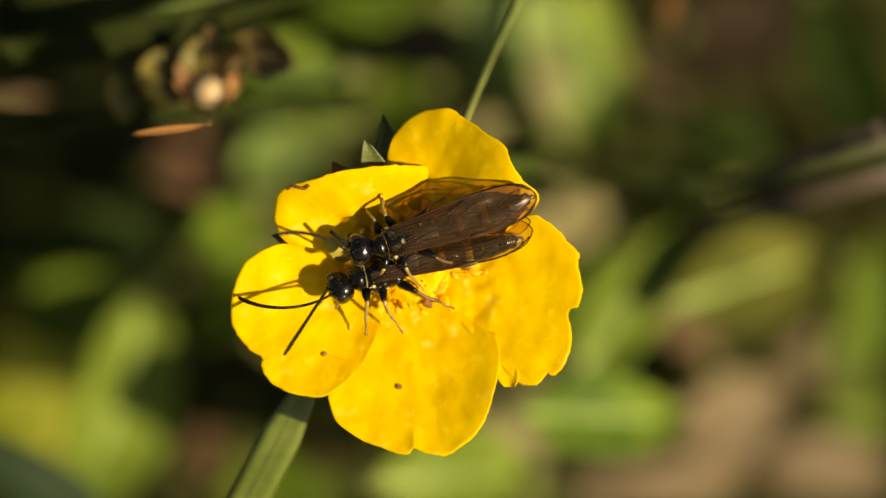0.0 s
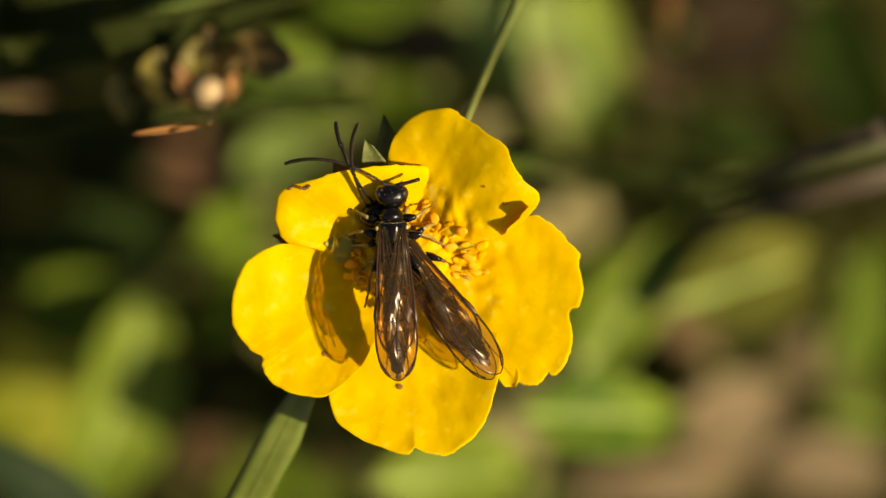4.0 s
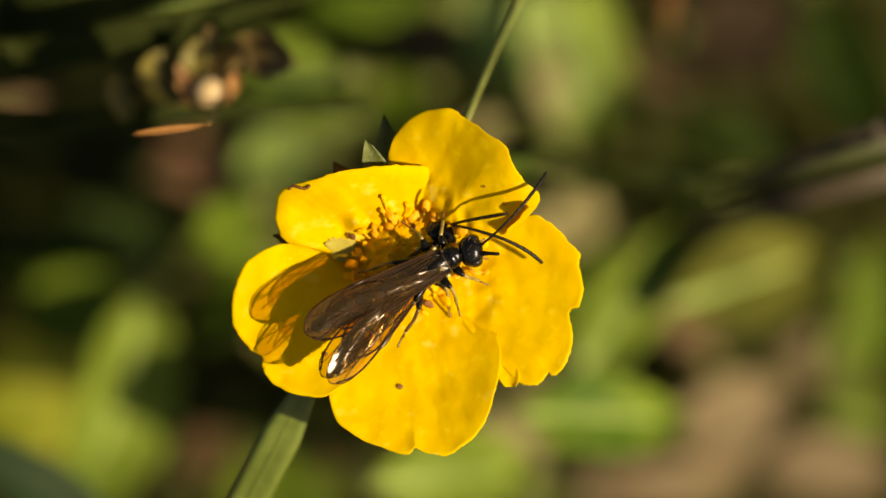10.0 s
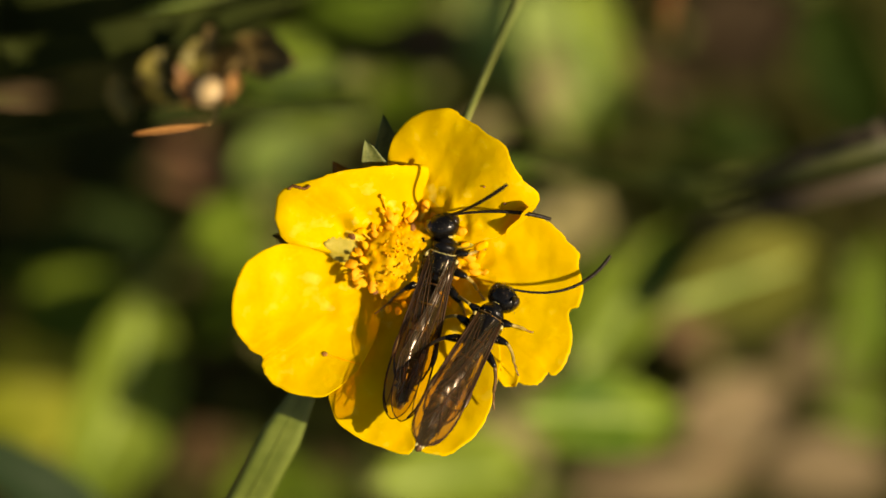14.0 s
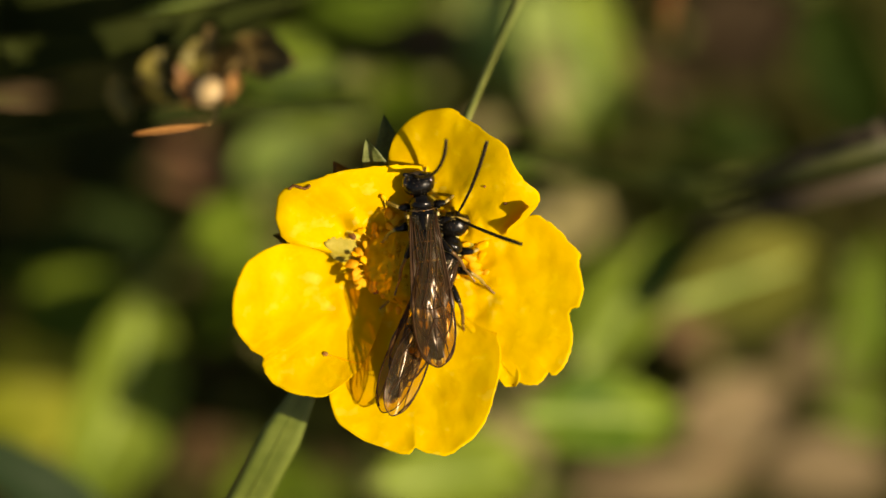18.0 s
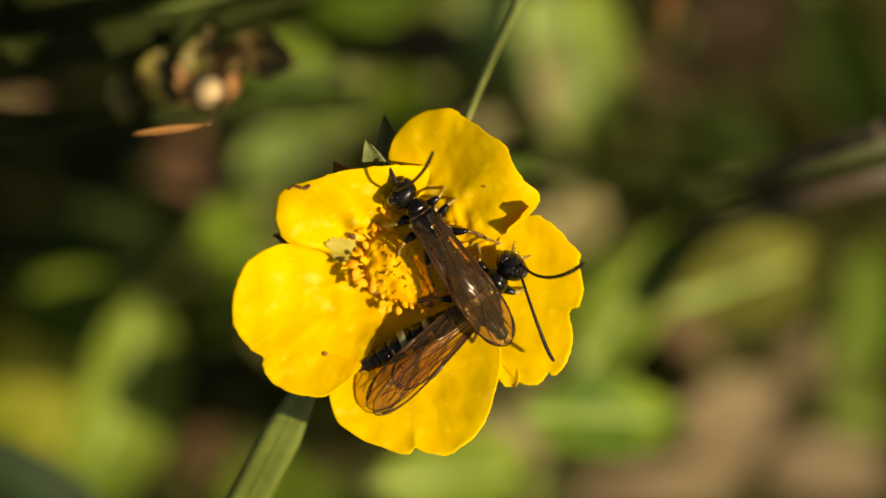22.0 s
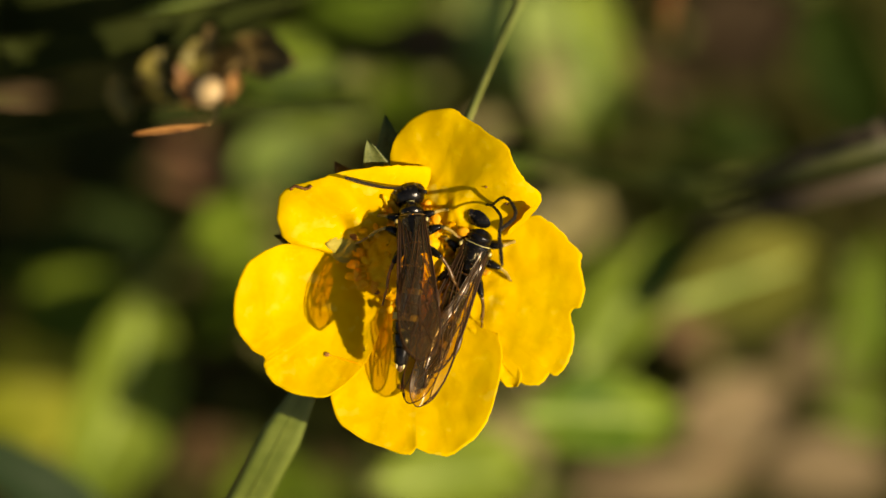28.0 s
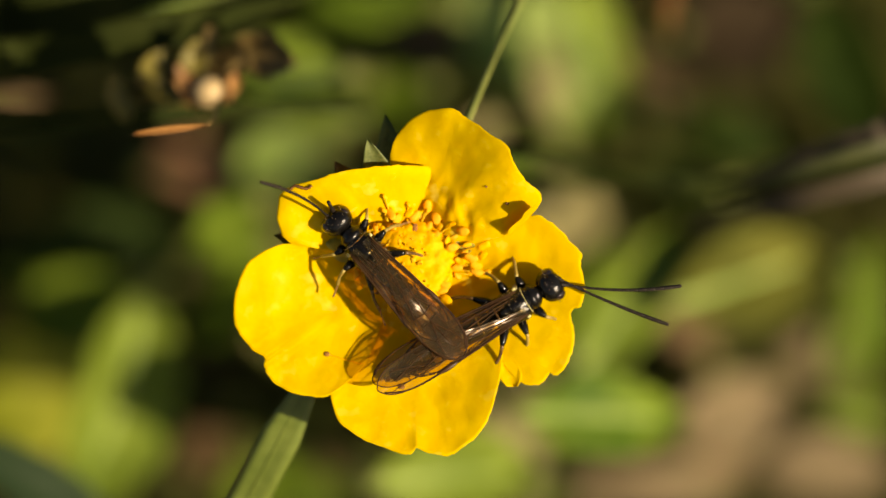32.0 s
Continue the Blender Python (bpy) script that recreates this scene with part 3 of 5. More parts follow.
def build_background():
    g = "green leaf on a stalk in the undergrowth"
    # leaves to the right of the flower
    leaf("broad_leaf", (8.68, -8.06, -67.95), (15.53, 1.53, -73.35), 5.2, LEAF_SOFT, "mid-green pointed leaf in the undergrowth", face=(0.3, -0.4, 0.8))
    leaf("broad_leaf", (14.57, -3.64, -67.95), (25.04, -0.34, -76.05), 6.6, LEAF_OVAL, "yellowish-green oval leaf catching the sun", face=(0.5, -0.4, 0.8))
    leaf("broad_leaf", (4.82, -10.24, -54.45), (15.33, -10.76, -59.85), 5.2, LEAF, "mid-green oval leaf under the flower", face=(0.4, -0.4, 0.8))
    leaf("broad_leaf", (-4.6, -14.9, -58.5), (5.6, -14.21, -65.25), 6.3, LEAF_SOFT, "green leaf low under the flower", face=(0.4, -0.4, 0.8))
    leaf("broad_leaf", (8.14, 8.33, -94.95), (6.22, 18.79, -99), 6.6, LEAF_PALE, "large pale green leaf behind the stalk", face=(0.5, -0.5, 0.7))
    leaf("broad_leaf", (16.71, 9.45, -92.25), (23.77, 5.92, -92.25), 3.4, LEAF_HALF_SHADE, "dull green leaf in half shade", face=(0.4, -0.3, 0.8))
    leaf("broad_leaf", (8.47, 6.32, -92.25), (6.6, -0.6, -94.95), 6.6, BUFF, "buff dry leaf close to the ground", face=(0.4, -0.3, 0.8))
    leaf("broad_leaf", (3.37, -10.16, -92.25), (4.75, -18, -92.25), 5.0, BUFF, "buff dry leaf close to the ground", face=(0.4, -0.3, 0.8))
    leaf("broad_leaf", (12.21, 14, -99), (11.01, 8.42, -99), 3.4, LEAF, "green leaf in half shade", face=(0.4, -0.3, 0.8))
    leaf("broad_leaf", (11.37, 10.78, -97.65), (9.45, 19.26, -100.35), 3.6, LEAF_MID, "bright green leaf beside the pale one", face=(0.5, -0.5, 0.7))
    leaf("broad_leaf", (4.6, 10.5, -97.65), (1.9, 19.4, -100.35), 4.6, LEAF_PALE, "bright green leaf behind the stalk", face=(0.5, -0.5, 0.7))
    leaf("broad_leaf", (-6.08, 9.32, -94.95), (-12.49, 7.6, -97.65), 3.6, LEAF_SOFT, "grey-green leaf behind the petals", face=(0.5, -0.4, 0.8))
    leaf("dry_leaf", (-8.28, 6.94, -105.75), (-5.03, 8.97, -105.75), 2.4, DRY_RED, "brown withered leaf on the soil", face=(0.5, -0.4, 0.8))
    # Buff sliver set over the pale leaf to draw its bright highlight.
    leaf("broad_leaf", (7.4, 9.0, -91), (6.7, 14.6, -92), 2.6, BUFF, "whitish worn leaf tip among green leaves", face=(0.5, -0.5, 0.7))
    leaf("dry_leaf", (1.6, 7.2, -97), (4.6, 9.0, -97), 2.6, BUFF, "buff dry leaf on the soil", face=(0.4, -0.3, 0.8))
    leaf("dry_leaf", (4.4, -8.4, -96), (8.6, -11.2, -96), 3.6, BUFF, "buff dry leaf on the soil", face=(0.4, -0.3, 0.8))
    # leaves to the left
    leaf("broad_leaf", (-16.6, 17.0, -93), (-24.0, 17.2, -95), 3.4, LEAF_SOFT, "green leaf glimpsed between dark blades", face=(0.4, -0.4, 0.8))
    leaf("broad_leaf", (-20.18, -3.39, -81.45), (-24.42, -18.26, -73.35), 8.6, LEAF_SOFT, "large mid-green leaf lit by the sun", face=(0.5, -0.5, 0.7))
    leaf("broad_leaf", (-24.08, -6.24, -92.25), (-33.11, -12.51, -92.25), 10.1, LEAF_OLIVE, "olive-green leaf in the undergrowth", face=(0.5, -0.4, 0.7))
    # Half shade on the next leaves comes from their darkened greens.
    leaf("broad_leaf", (-18.5, 0.2, -99), (-32.0, -2.4, -99), 8.0, LEAF_HALF_SHADE, "deep green leaf in half shade", face=(0.1, -0.3, 0.9))
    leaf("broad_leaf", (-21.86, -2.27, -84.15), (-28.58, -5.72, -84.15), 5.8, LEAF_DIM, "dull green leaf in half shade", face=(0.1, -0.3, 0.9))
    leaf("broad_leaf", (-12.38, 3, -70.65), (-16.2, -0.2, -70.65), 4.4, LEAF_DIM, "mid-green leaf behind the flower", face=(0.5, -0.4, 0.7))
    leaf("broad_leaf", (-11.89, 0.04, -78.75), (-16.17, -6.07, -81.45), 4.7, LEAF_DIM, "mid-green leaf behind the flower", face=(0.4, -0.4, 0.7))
    leaf("broad_leaf", (-6.26, 11.37, -59.85), (-12.83, 11.09, -62.55), 5.4, LEAF_MID, "sunlit green leaf beside the dry fruit", face=(0.5, -0.4, 0.8))
    leaf("broad_leaf", (-0.53, 16.63, -78.75), (-9.21, 15.96, -77.4), 2.8, LEAF_DIM, "sunlit green leaf in the undergrowth", face=(0.5, -0.4, 0.8))
    leaf("broad_leaf", (-8.39, 7.02, -92.25), (-13.98, 5.0, -94.95), 6.0, LEAF_PALE, "grey-green leaf behind the petals", face=(0.3, -0.3, 0.8))
    leaf("broad_leaf", (-0.94, 11.41, -92.25), (-5.29, 9.52, -94.95), 3.8, LEAF_DIM, "green leaf behind the petals", face=(0.3, -0.3, 0.8))
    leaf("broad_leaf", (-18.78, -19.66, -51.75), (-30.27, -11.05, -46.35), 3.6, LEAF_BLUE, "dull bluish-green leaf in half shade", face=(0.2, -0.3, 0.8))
    leaf("dry_leaf", (-18.51, -15.52, -99), (-14.52, -12.73, -99), 3.8, DRY, "brown withered leaf on the soil", face=(0.4, -0.4, 0.8))
    leaf("broad_leaf", (28.09, -1.53, -92.25), (30.65, -7.86, -94.95), 3.4, LEAF_DIM, "narrow olive-green leaf in the undergrowth", face=(0.4, -0.3, 0.8))
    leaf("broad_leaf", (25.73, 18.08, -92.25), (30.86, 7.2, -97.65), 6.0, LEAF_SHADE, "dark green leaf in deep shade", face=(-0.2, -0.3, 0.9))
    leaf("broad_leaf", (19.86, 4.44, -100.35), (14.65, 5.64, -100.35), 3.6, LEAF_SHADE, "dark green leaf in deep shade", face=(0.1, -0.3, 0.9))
    # leaves deep in the undergrowth; half use the shade-dimmed green
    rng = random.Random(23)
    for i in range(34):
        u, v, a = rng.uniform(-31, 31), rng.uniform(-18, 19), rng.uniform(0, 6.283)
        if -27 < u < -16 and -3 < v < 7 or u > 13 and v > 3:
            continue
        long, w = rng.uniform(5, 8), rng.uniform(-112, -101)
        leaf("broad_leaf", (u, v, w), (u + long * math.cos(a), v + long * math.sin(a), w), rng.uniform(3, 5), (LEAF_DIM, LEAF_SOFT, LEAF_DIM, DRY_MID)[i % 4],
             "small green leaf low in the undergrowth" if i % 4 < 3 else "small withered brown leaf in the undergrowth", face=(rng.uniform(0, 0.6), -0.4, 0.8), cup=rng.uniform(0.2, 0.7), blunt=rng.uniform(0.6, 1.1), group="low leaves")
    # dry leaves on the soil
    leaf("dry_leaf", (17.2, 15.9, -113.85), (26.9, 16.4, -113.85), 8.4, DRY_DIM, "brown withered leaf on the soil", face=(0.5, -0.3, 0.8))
    leaf("dry_leaf", (12.2, 13.9, -105.75), (18.0, 9.9, -105.75), 5.2, DRY_BUFF, "brown withered leaf on the soil", face=(0.4, -0.3, 0.8))
    leaf("dry_leaf", (-20.44, 5.61, -97.65), (-13.68, 6.8, -97.65), 4.4, DRY_RED, "brown withered leaf on the soil", face=(0.4, -0.3, 0.8))
    leaf("dry_leaf", (16.14, -12.69, -97.65), (24.89, -10.3, -97.65), 5.6, DRY_PALE, "pale dry leaf on the soil", face=(0.5, -0.4, 0.8))
    leaf("dry_leaf", (8.65, -17.18, -100.35), (21.86, -16.37, -100.35), 3.6, DRY_PALE, "tan dry leaf on the soil", face=(0.5, -0.4, 0.8))
    leaf("dry_leaf", (24.18, -8.07, -105.75), (30.67, -7.26, -105.75), 3.8, DRY_PALE, "brown withered leaf on the soil", face=(0.3, -0.3, 0.8))
    leaf("dry_leaf", (22.56, -15.78, -105.75), (32.7, -16.19, -105.75), 4.9, DRY_PALE, "brown withered leaf on the soil", face=(0.3, -0.3, 0.8))
    leaf("dry_leaf", (-29.37, 9.53, -65.25), (-25.2, 10.0, -65.25), 0.75, DRY_MID, "brown withered leaf on the soil", face=(0.3, -0.3, 0.8))
    leaf("dry_leaf", (-28.79, -11.09, -97.65), (-26.4, -7.52, -97.65), 1.6, RUST, "rusty withered leaf in the undergrowth", face=(0.4, -0.3, 0.8))
    leaf("dry_leaf", (-9.15, -14.25, -108.45), (-6.7, -16.71, -108.45), 2.9, DRY, "brown withered leaf on the soil", face=(0.3, -0.3, 0.8))
    # blades
    grass("grass_blade", [(-14.87, -21.35, -24), (-12.29, -16.66, -12), (-10.4, -13.17, -8.5), (-7.96, -8.6, -6), (-6.1, -5.15, -5)], 2.15, BLADE, "light green grass blade running under the flower", fold=0.08)
    grass("dark_grass_blade", [(-31.15, 10.26, -30), (-24.11, 11.05, -24), (-15.68, 12.67, -24), (-7.39, 14.88, -30)], 2.2, BLADE_SHADE, "dark shaded grass blade arching over the undergrowth")
    grass("dark_grass_blade", [(-31.53, 7.3, -34), (-22.95, 7.45, -26), (-14.24, 8.05, -28), (-4.22, 8.5, -40)], 1.3, BLADE_SHADE, "dark shaded grass blade arching over the undergrowth")
    grass("dark_grass_blade", [(-31.15, 12.57, -30), (-25.72, 13.48, -28), (-20.47, 14.14, -28), (-12.83, 15.73, -34)], 2.6, BLADE_SHADE, "dark shaded grass blade arching over the undergrowth")
    grass("grass_blade", [(32.07, 7.84, -32), (26.68, 6.38, -27), (20.86, 4.62, -28), (16.23, 3.21, -34)], 0.7, BLADE_MID, "thin green grass blade")
    grass("straw_blade", [(32.46, 5.91, -36), (26.93, 4.59, -30), (20.45, 2.95, -32), (14.57, 1.4, -42)], 1.4, STRAW, "dry straw-coloured blade lying over the soil")
    grass("straw_blade", [(32.46, 8.94, -36), (26.93, 7.36, -30), (21.12, 5.35, -32), (17.2, 3.94, -40)], 1.1, STRAW, "dry straw-coloured blade lying over the soil")
    # Dark gap between the two straws, drawn as a shade-coloured blade.
    grass("dark_grass_blade", [(32.17, 7.09, -33), (26.76, 5.61, -28), (20.99, 4.06, -30), (15.41, 2.57, -38)], 0.9, BLADE_SHADE, "dark shaded grass blade")
    grass("dark_grass_blade", [(3.32, 5.99, -46.35), (9.04, 4.93, -40), (15.5, 3.91, -40), (22.03, 4.19, -46.35)], 1.0, BLADE_SHADE, "dark shaded grass blade")
    grass("dark_grass_blade", [(4.08, 3.9, -51.75), (10.25, 4.12, -46.35), (16.49, 4.88, -46.35), (21.83, 6.34, -54.45)], 0.8, BLADE_SHADE, "dark shaded grass blade")
    grass("straw_blade", [(16.32, 22.01, -78.75), (15.19, 18.3, -65.25), (14.54, 15.87, -59.85), (14.2, 13.3, -58.5)], 0.9, RUST, "thin rusty dry stalk")


build_background()


def build_fruit():
    """The withered seed head with a pale round fruit."""
    thing = tagged(new("withered_seed_head"), "withered brown seed head with one cream round fruit", "seed head")
    thing.matrix_world = FRAME @ pose(0, 0, 0.3) @ Matrix.Scale(1.038, 4) @ pose(0, 0, -0.3)
    part("fruit", blob(bmesh.new(), (-12.79, 8.59, -9), (0.88, 0.84, 0.8)), CREAM, thing, "cream round fruit")
    for (u, v, w), r, turn, mat in (((-12.76, 8.33, -9.8), (1.45, 0.95, 0.6), 0, HUSK_TAN), ((-14.06, 8.7, -9.6), (1.0, 0.34, 0.4), -58, HUSK_TAN), ((-15.05, 9.36, -11), (1.5, 0.6, 0.5), 20, HUSK_BROWN), ((-15.74, 10, -10.5), (1.6, 0.75, 0.7), 28, HUSK), ((-15.43, 8.37, -11), (2.2, 0.7, 0.7), -6, HUSK), ((-13.6, 10.35, -9.9), (1.15, 0.8, 0.6), 75, HUSK),
                                    ((-11.28, 9.64, -9.9), (1.3, 0.55, 0.6), 60, HUSK_BROWN), ((-9.5, 10.65, -10.5), (2.0, 1.15, 0.5), -18, HUSK_BROWN), ((-12.83, 11.25, -9.9), (1.0, 0.4, 0.4), 80, HUSK_BROWN),
                                    ((-16.27, 9.07, -11.6), (1.2, 0.9, 0.6), 50, HUSK_BROWN), ((-17.67, 8.44, -11.6), (1.3, 0.8, 0.5), 105, HUSK), ((-13.83, 9.07, -9.4), (1.2, 0.42, 0.5), -62, HUSK_TAN),
                                    ((-11.76, 8.76, -9.4), (1.1, 0.42, 0.5), 62, HUSK_TAN), ((-14.43, 9.36, -11), (1.4, 1.0, 0.5), 10, HUSK_BROWN), ((-11.92, 10.59, -10.5), (1.3, 0.6, 0.5), 40, HUSK_BROWN), ((-14.4, 9.1, -11.8), (2.3, 1.0, 0.5), 12, HUSK), ((-12.2, 9.9, -11.6), (1.5, 0.8, 0.5), 30, HUSK_TAN)):
        lean = Euler((0.5 * math.sin(u * 3), 0.6 * math.cos(v * 5), radians(turn))).to_matrix()

        def husk(s, t, u=u, v=v, w=w, r=r, lean=lean):
            wide = r[1] * math.sin(math.pi * (0.06 + 0.9 * s)) ** 0.7 * (1 + 0.25 * noise.noise(Vector((s * 4, t, u))))
            p = Vector(((s - 0.5) * 2.1 * r[0], t * wide, 0.55 * r[1] * t * t + 0.5 * r[0] * (s - 0.45) ** 2 + 0.12 * noise.noise(Vector((s * 3, t * 2, v)))))
            return Vector((u, v, w)) + lean @ p
        bm = sheet(bmesh.new(), husk, 14, 8, 0.1)
        part("husk", bm, mat, thing)
    line = smooth([(-12.81, 8.27, -11), (-14.59, 6.91, -44), (-19.1, 7.19, -120.6)], 8)
    part("stalk", tube(bmesh.new(), line, [0.35] * len(line), 8), HUSK_BROWN, thing)
    for twig in (((-12.77, 8.56, -10), (-12.69, 10.29, -11), (-13.08, 11.93, -13)), ((-13.17, 9.04, -10.5), (-14.45, 9.75, -11.5), (-15.97, 10.26, -12)), ((-12.54, 9.04, -10.5), (-11.34, 10.06, -11.5), (-10.42, 10.89, -12))):
        part("twig", tube(bmesh.new(), smooth(twig, 4), [0.22 - 0.012 * i for i in range(9)], 6), HUSK_BROWN, thing)

    def bract(s, t):
        wide = 0.21 * math.sin(math.pi * min(1, 0.08 + 0.9 * s)) ** 0.7
        return Vector((-16.2, 6.0, 5.2)).lerp(Vector((-12.2, 6.45, 5.2)), s) + Vector((0.1 * t, wide * t, 0.2 * math.sin(3 * s) + 0.2 * t * t))
    part("twig", tube(bmesh.new(), smooth([(-12.6, 8.3, -10), (-12.1, 7.3, -2), (-12.3, 6.45, 5.1)], 4), [0.08] * 9, 6), HUSK_BROWN, thing)
    part("dry_bract", sheet(bmesh.new(), bract, 16, 6, 0.08), RUST, thing, "rust-brown dry leaf scrap")


build_fruit()


def build_thatch():
    """Short dead and green blades matted over the soil."""
    rng = random.Random(11)
    verts, faces = [], []
    for i in range(7000):
        x, y = rng.uniform(-90, 90), rng.uniform(-20, 170)
        tall, lean, a = rng.uniform(5, 26), rng.uniform(0.2, 1.6), rng.uniform(0, 6.283)
        wide = rng.uniform(0.6, 1.8)
        d = Vector((math.cos(a), math.sin(a), 0))
        n = Vector((-d.y, d.x, 0)) * wide * 0.5
        foot = Vector((x, y, -4))
        k = len(verts)
        for s in (0.0, 0.4, 0.75):
            p = foot + d * (tall * lean * s * s) + Vector((0, 0, tall * s * (1 - 0.25 * lean * s)))
            verts += [(p + n * (1 - s * 0.6)) * MM, (p - n * (1 - s * 0.6)) * MM]
        p = foot + d * tall * lean + Vector((0, 0, tall * (1 - 0.25 * lean)))
        verts.append(p * MM)
        faces += [(k, k + 1, k + 3, k + 2), (k + 2, k + 3, k + 5, k + 4), (k + 4, k + 5, k + 6)]
    mesh = bpy.data.meshes.new("undergrowth")
    mesh.from_pydata(verts, [], faces)
    mesh.materials.append(THATCH)
    tagged(new("undergrowth", mesh), "matted dark green and brown blades over the soil", "grass", kind="stuff")


build_thatch()


# ---- sawflies ----
def wing_outline(length, wide):
    """Leading edge and trailing edge offsets along a wing that lies back along -x, leading edge outward (+y)."""
    def shape(s, t):
        lead = 0.08 + 0.18 * math.sin(math.pi * min(1, s * 0.9))
        grow = min(1, 0.22 + 0.86 * (s / 0.66) ** 1.15)
        round_tip = max(0.0, 1 - (max(0.0, s - 0.70) / 0.301) ** 2.4) ** 0.55
        y = lead - wide * (0.5 - 0.04 * s) * grow + t * wide * 0.5 * grow * round_tip
        z = 0.10 * math.sin(math.pi * s) + 0.02 * math.sin(t * 4 + s * 5)
        return Vector((-length * s, y, z - 0.10 * (y + 0.6) ** 2))
    return shape


VEIN_LINES = (
    ((0.0, 0.9), (0.3, 0.95), (0.62, 0.97), (0.85, 0.95), (0.97, 0.7)),
    ((0.02, 0.6), (0.3, 0.72), (0.6, 0.84)),
    ((0.04, 0.2), (0.28, 0.3), (0.42, 0.62), (0.6, 0.8)),
    ((0.28, 0.3), (0.5, 0.1), (0.7, 0.0), (0.9, -0.05)),
    ((0.42, 0.62), (0.55, 0.4), (0.7, 0.42), (0.86, 0.5), (0.93, 0.75)),
    ((0.55, 0.4), (0.54, 0.08)),
    ((0.68, 0.41), (0.68, 0.0)),
    ((0.80, 0.47), (0.80, -0.02)),
    ((0.66, 0.84), (0.70, 0.42)),
    ((0.06, -0.3), (0.3, -0.35), (0.55, -0.5), (0.7, -0.8)),
    ((0.40, -0.4), (0.42, 0.17)),
    ((0.60, -0.55), (0.62, 0.03)),
    ((0.1, -0.7), (0.25, -0.75), (0.4, -0.9)),
    ((0.68, 0.0), (0.80, -0.4), (0.88, -0.7)),
    ((0.85, 0.98), (0.95, 0.98), (0.99, 0.6), (0.995, 0.0), (0.99, -0.6), (0.95, -0.98), (0.8, -0.99), (0.6, -0.99), (0.4, -0.99)),
)


def build_wing(name, parent, length, wide, side, stigma=True):
    shape = wing_outline(length, wide)

    def sided(s, t):
        p = shape(s, t)
        return Vector((p.x, p.y * side, p.z))
    wing = part(name, sheet(bmesh.new(), sided, 22, 10), MEMBRANE if stigma else MEMBRANE_HIND, parent, "smoky brown transparent wing")
    veins = bmesh.new()
    for line in VEIN_LINES if stigma else VEIN_LINES[:4] + VEIN_LINES[6:7] + VEIN_LINES[9:10] + VEIN_LINES[-1:]:
        pts = [sided(a, b) + Vector((0, 0, 0.012)) for a, b in [(p.x, p.y) for p in smooth([(x, y, 0) for x, y in line], 4)]]
        n = len(pts)
        tube(veins, pts, [(0.062 if line[0][1] == 0.9 else 0.036 if stigma else 0.026) - 0.014 * i / n for i in range(n)], 5)
    part("vein", veins, VEIN, wing, "dark brown wing veins")
    if stigma:
        part("stigma", tube(bmesh.new(), [sided(0.50 + 0.03 * i, 0.95) for i in range(6)], (0.05, 0.11, 0.14, 0.14, 0.1, 0.04), 6), STIGMA, wing, "dark wing spot")
    return wing


def axes(x, up):
    """A turn whose x axis is x and whose z axis is as near to up as it gets."""
    x = x.normalized()
    y = up.cross(x)
    y = y.normalized() if y.length > 1e-4 else Vector((0, 1, 0))
    z = x.cross(y)
    return Matrix((x, y, z)).transposed().to_4x4()


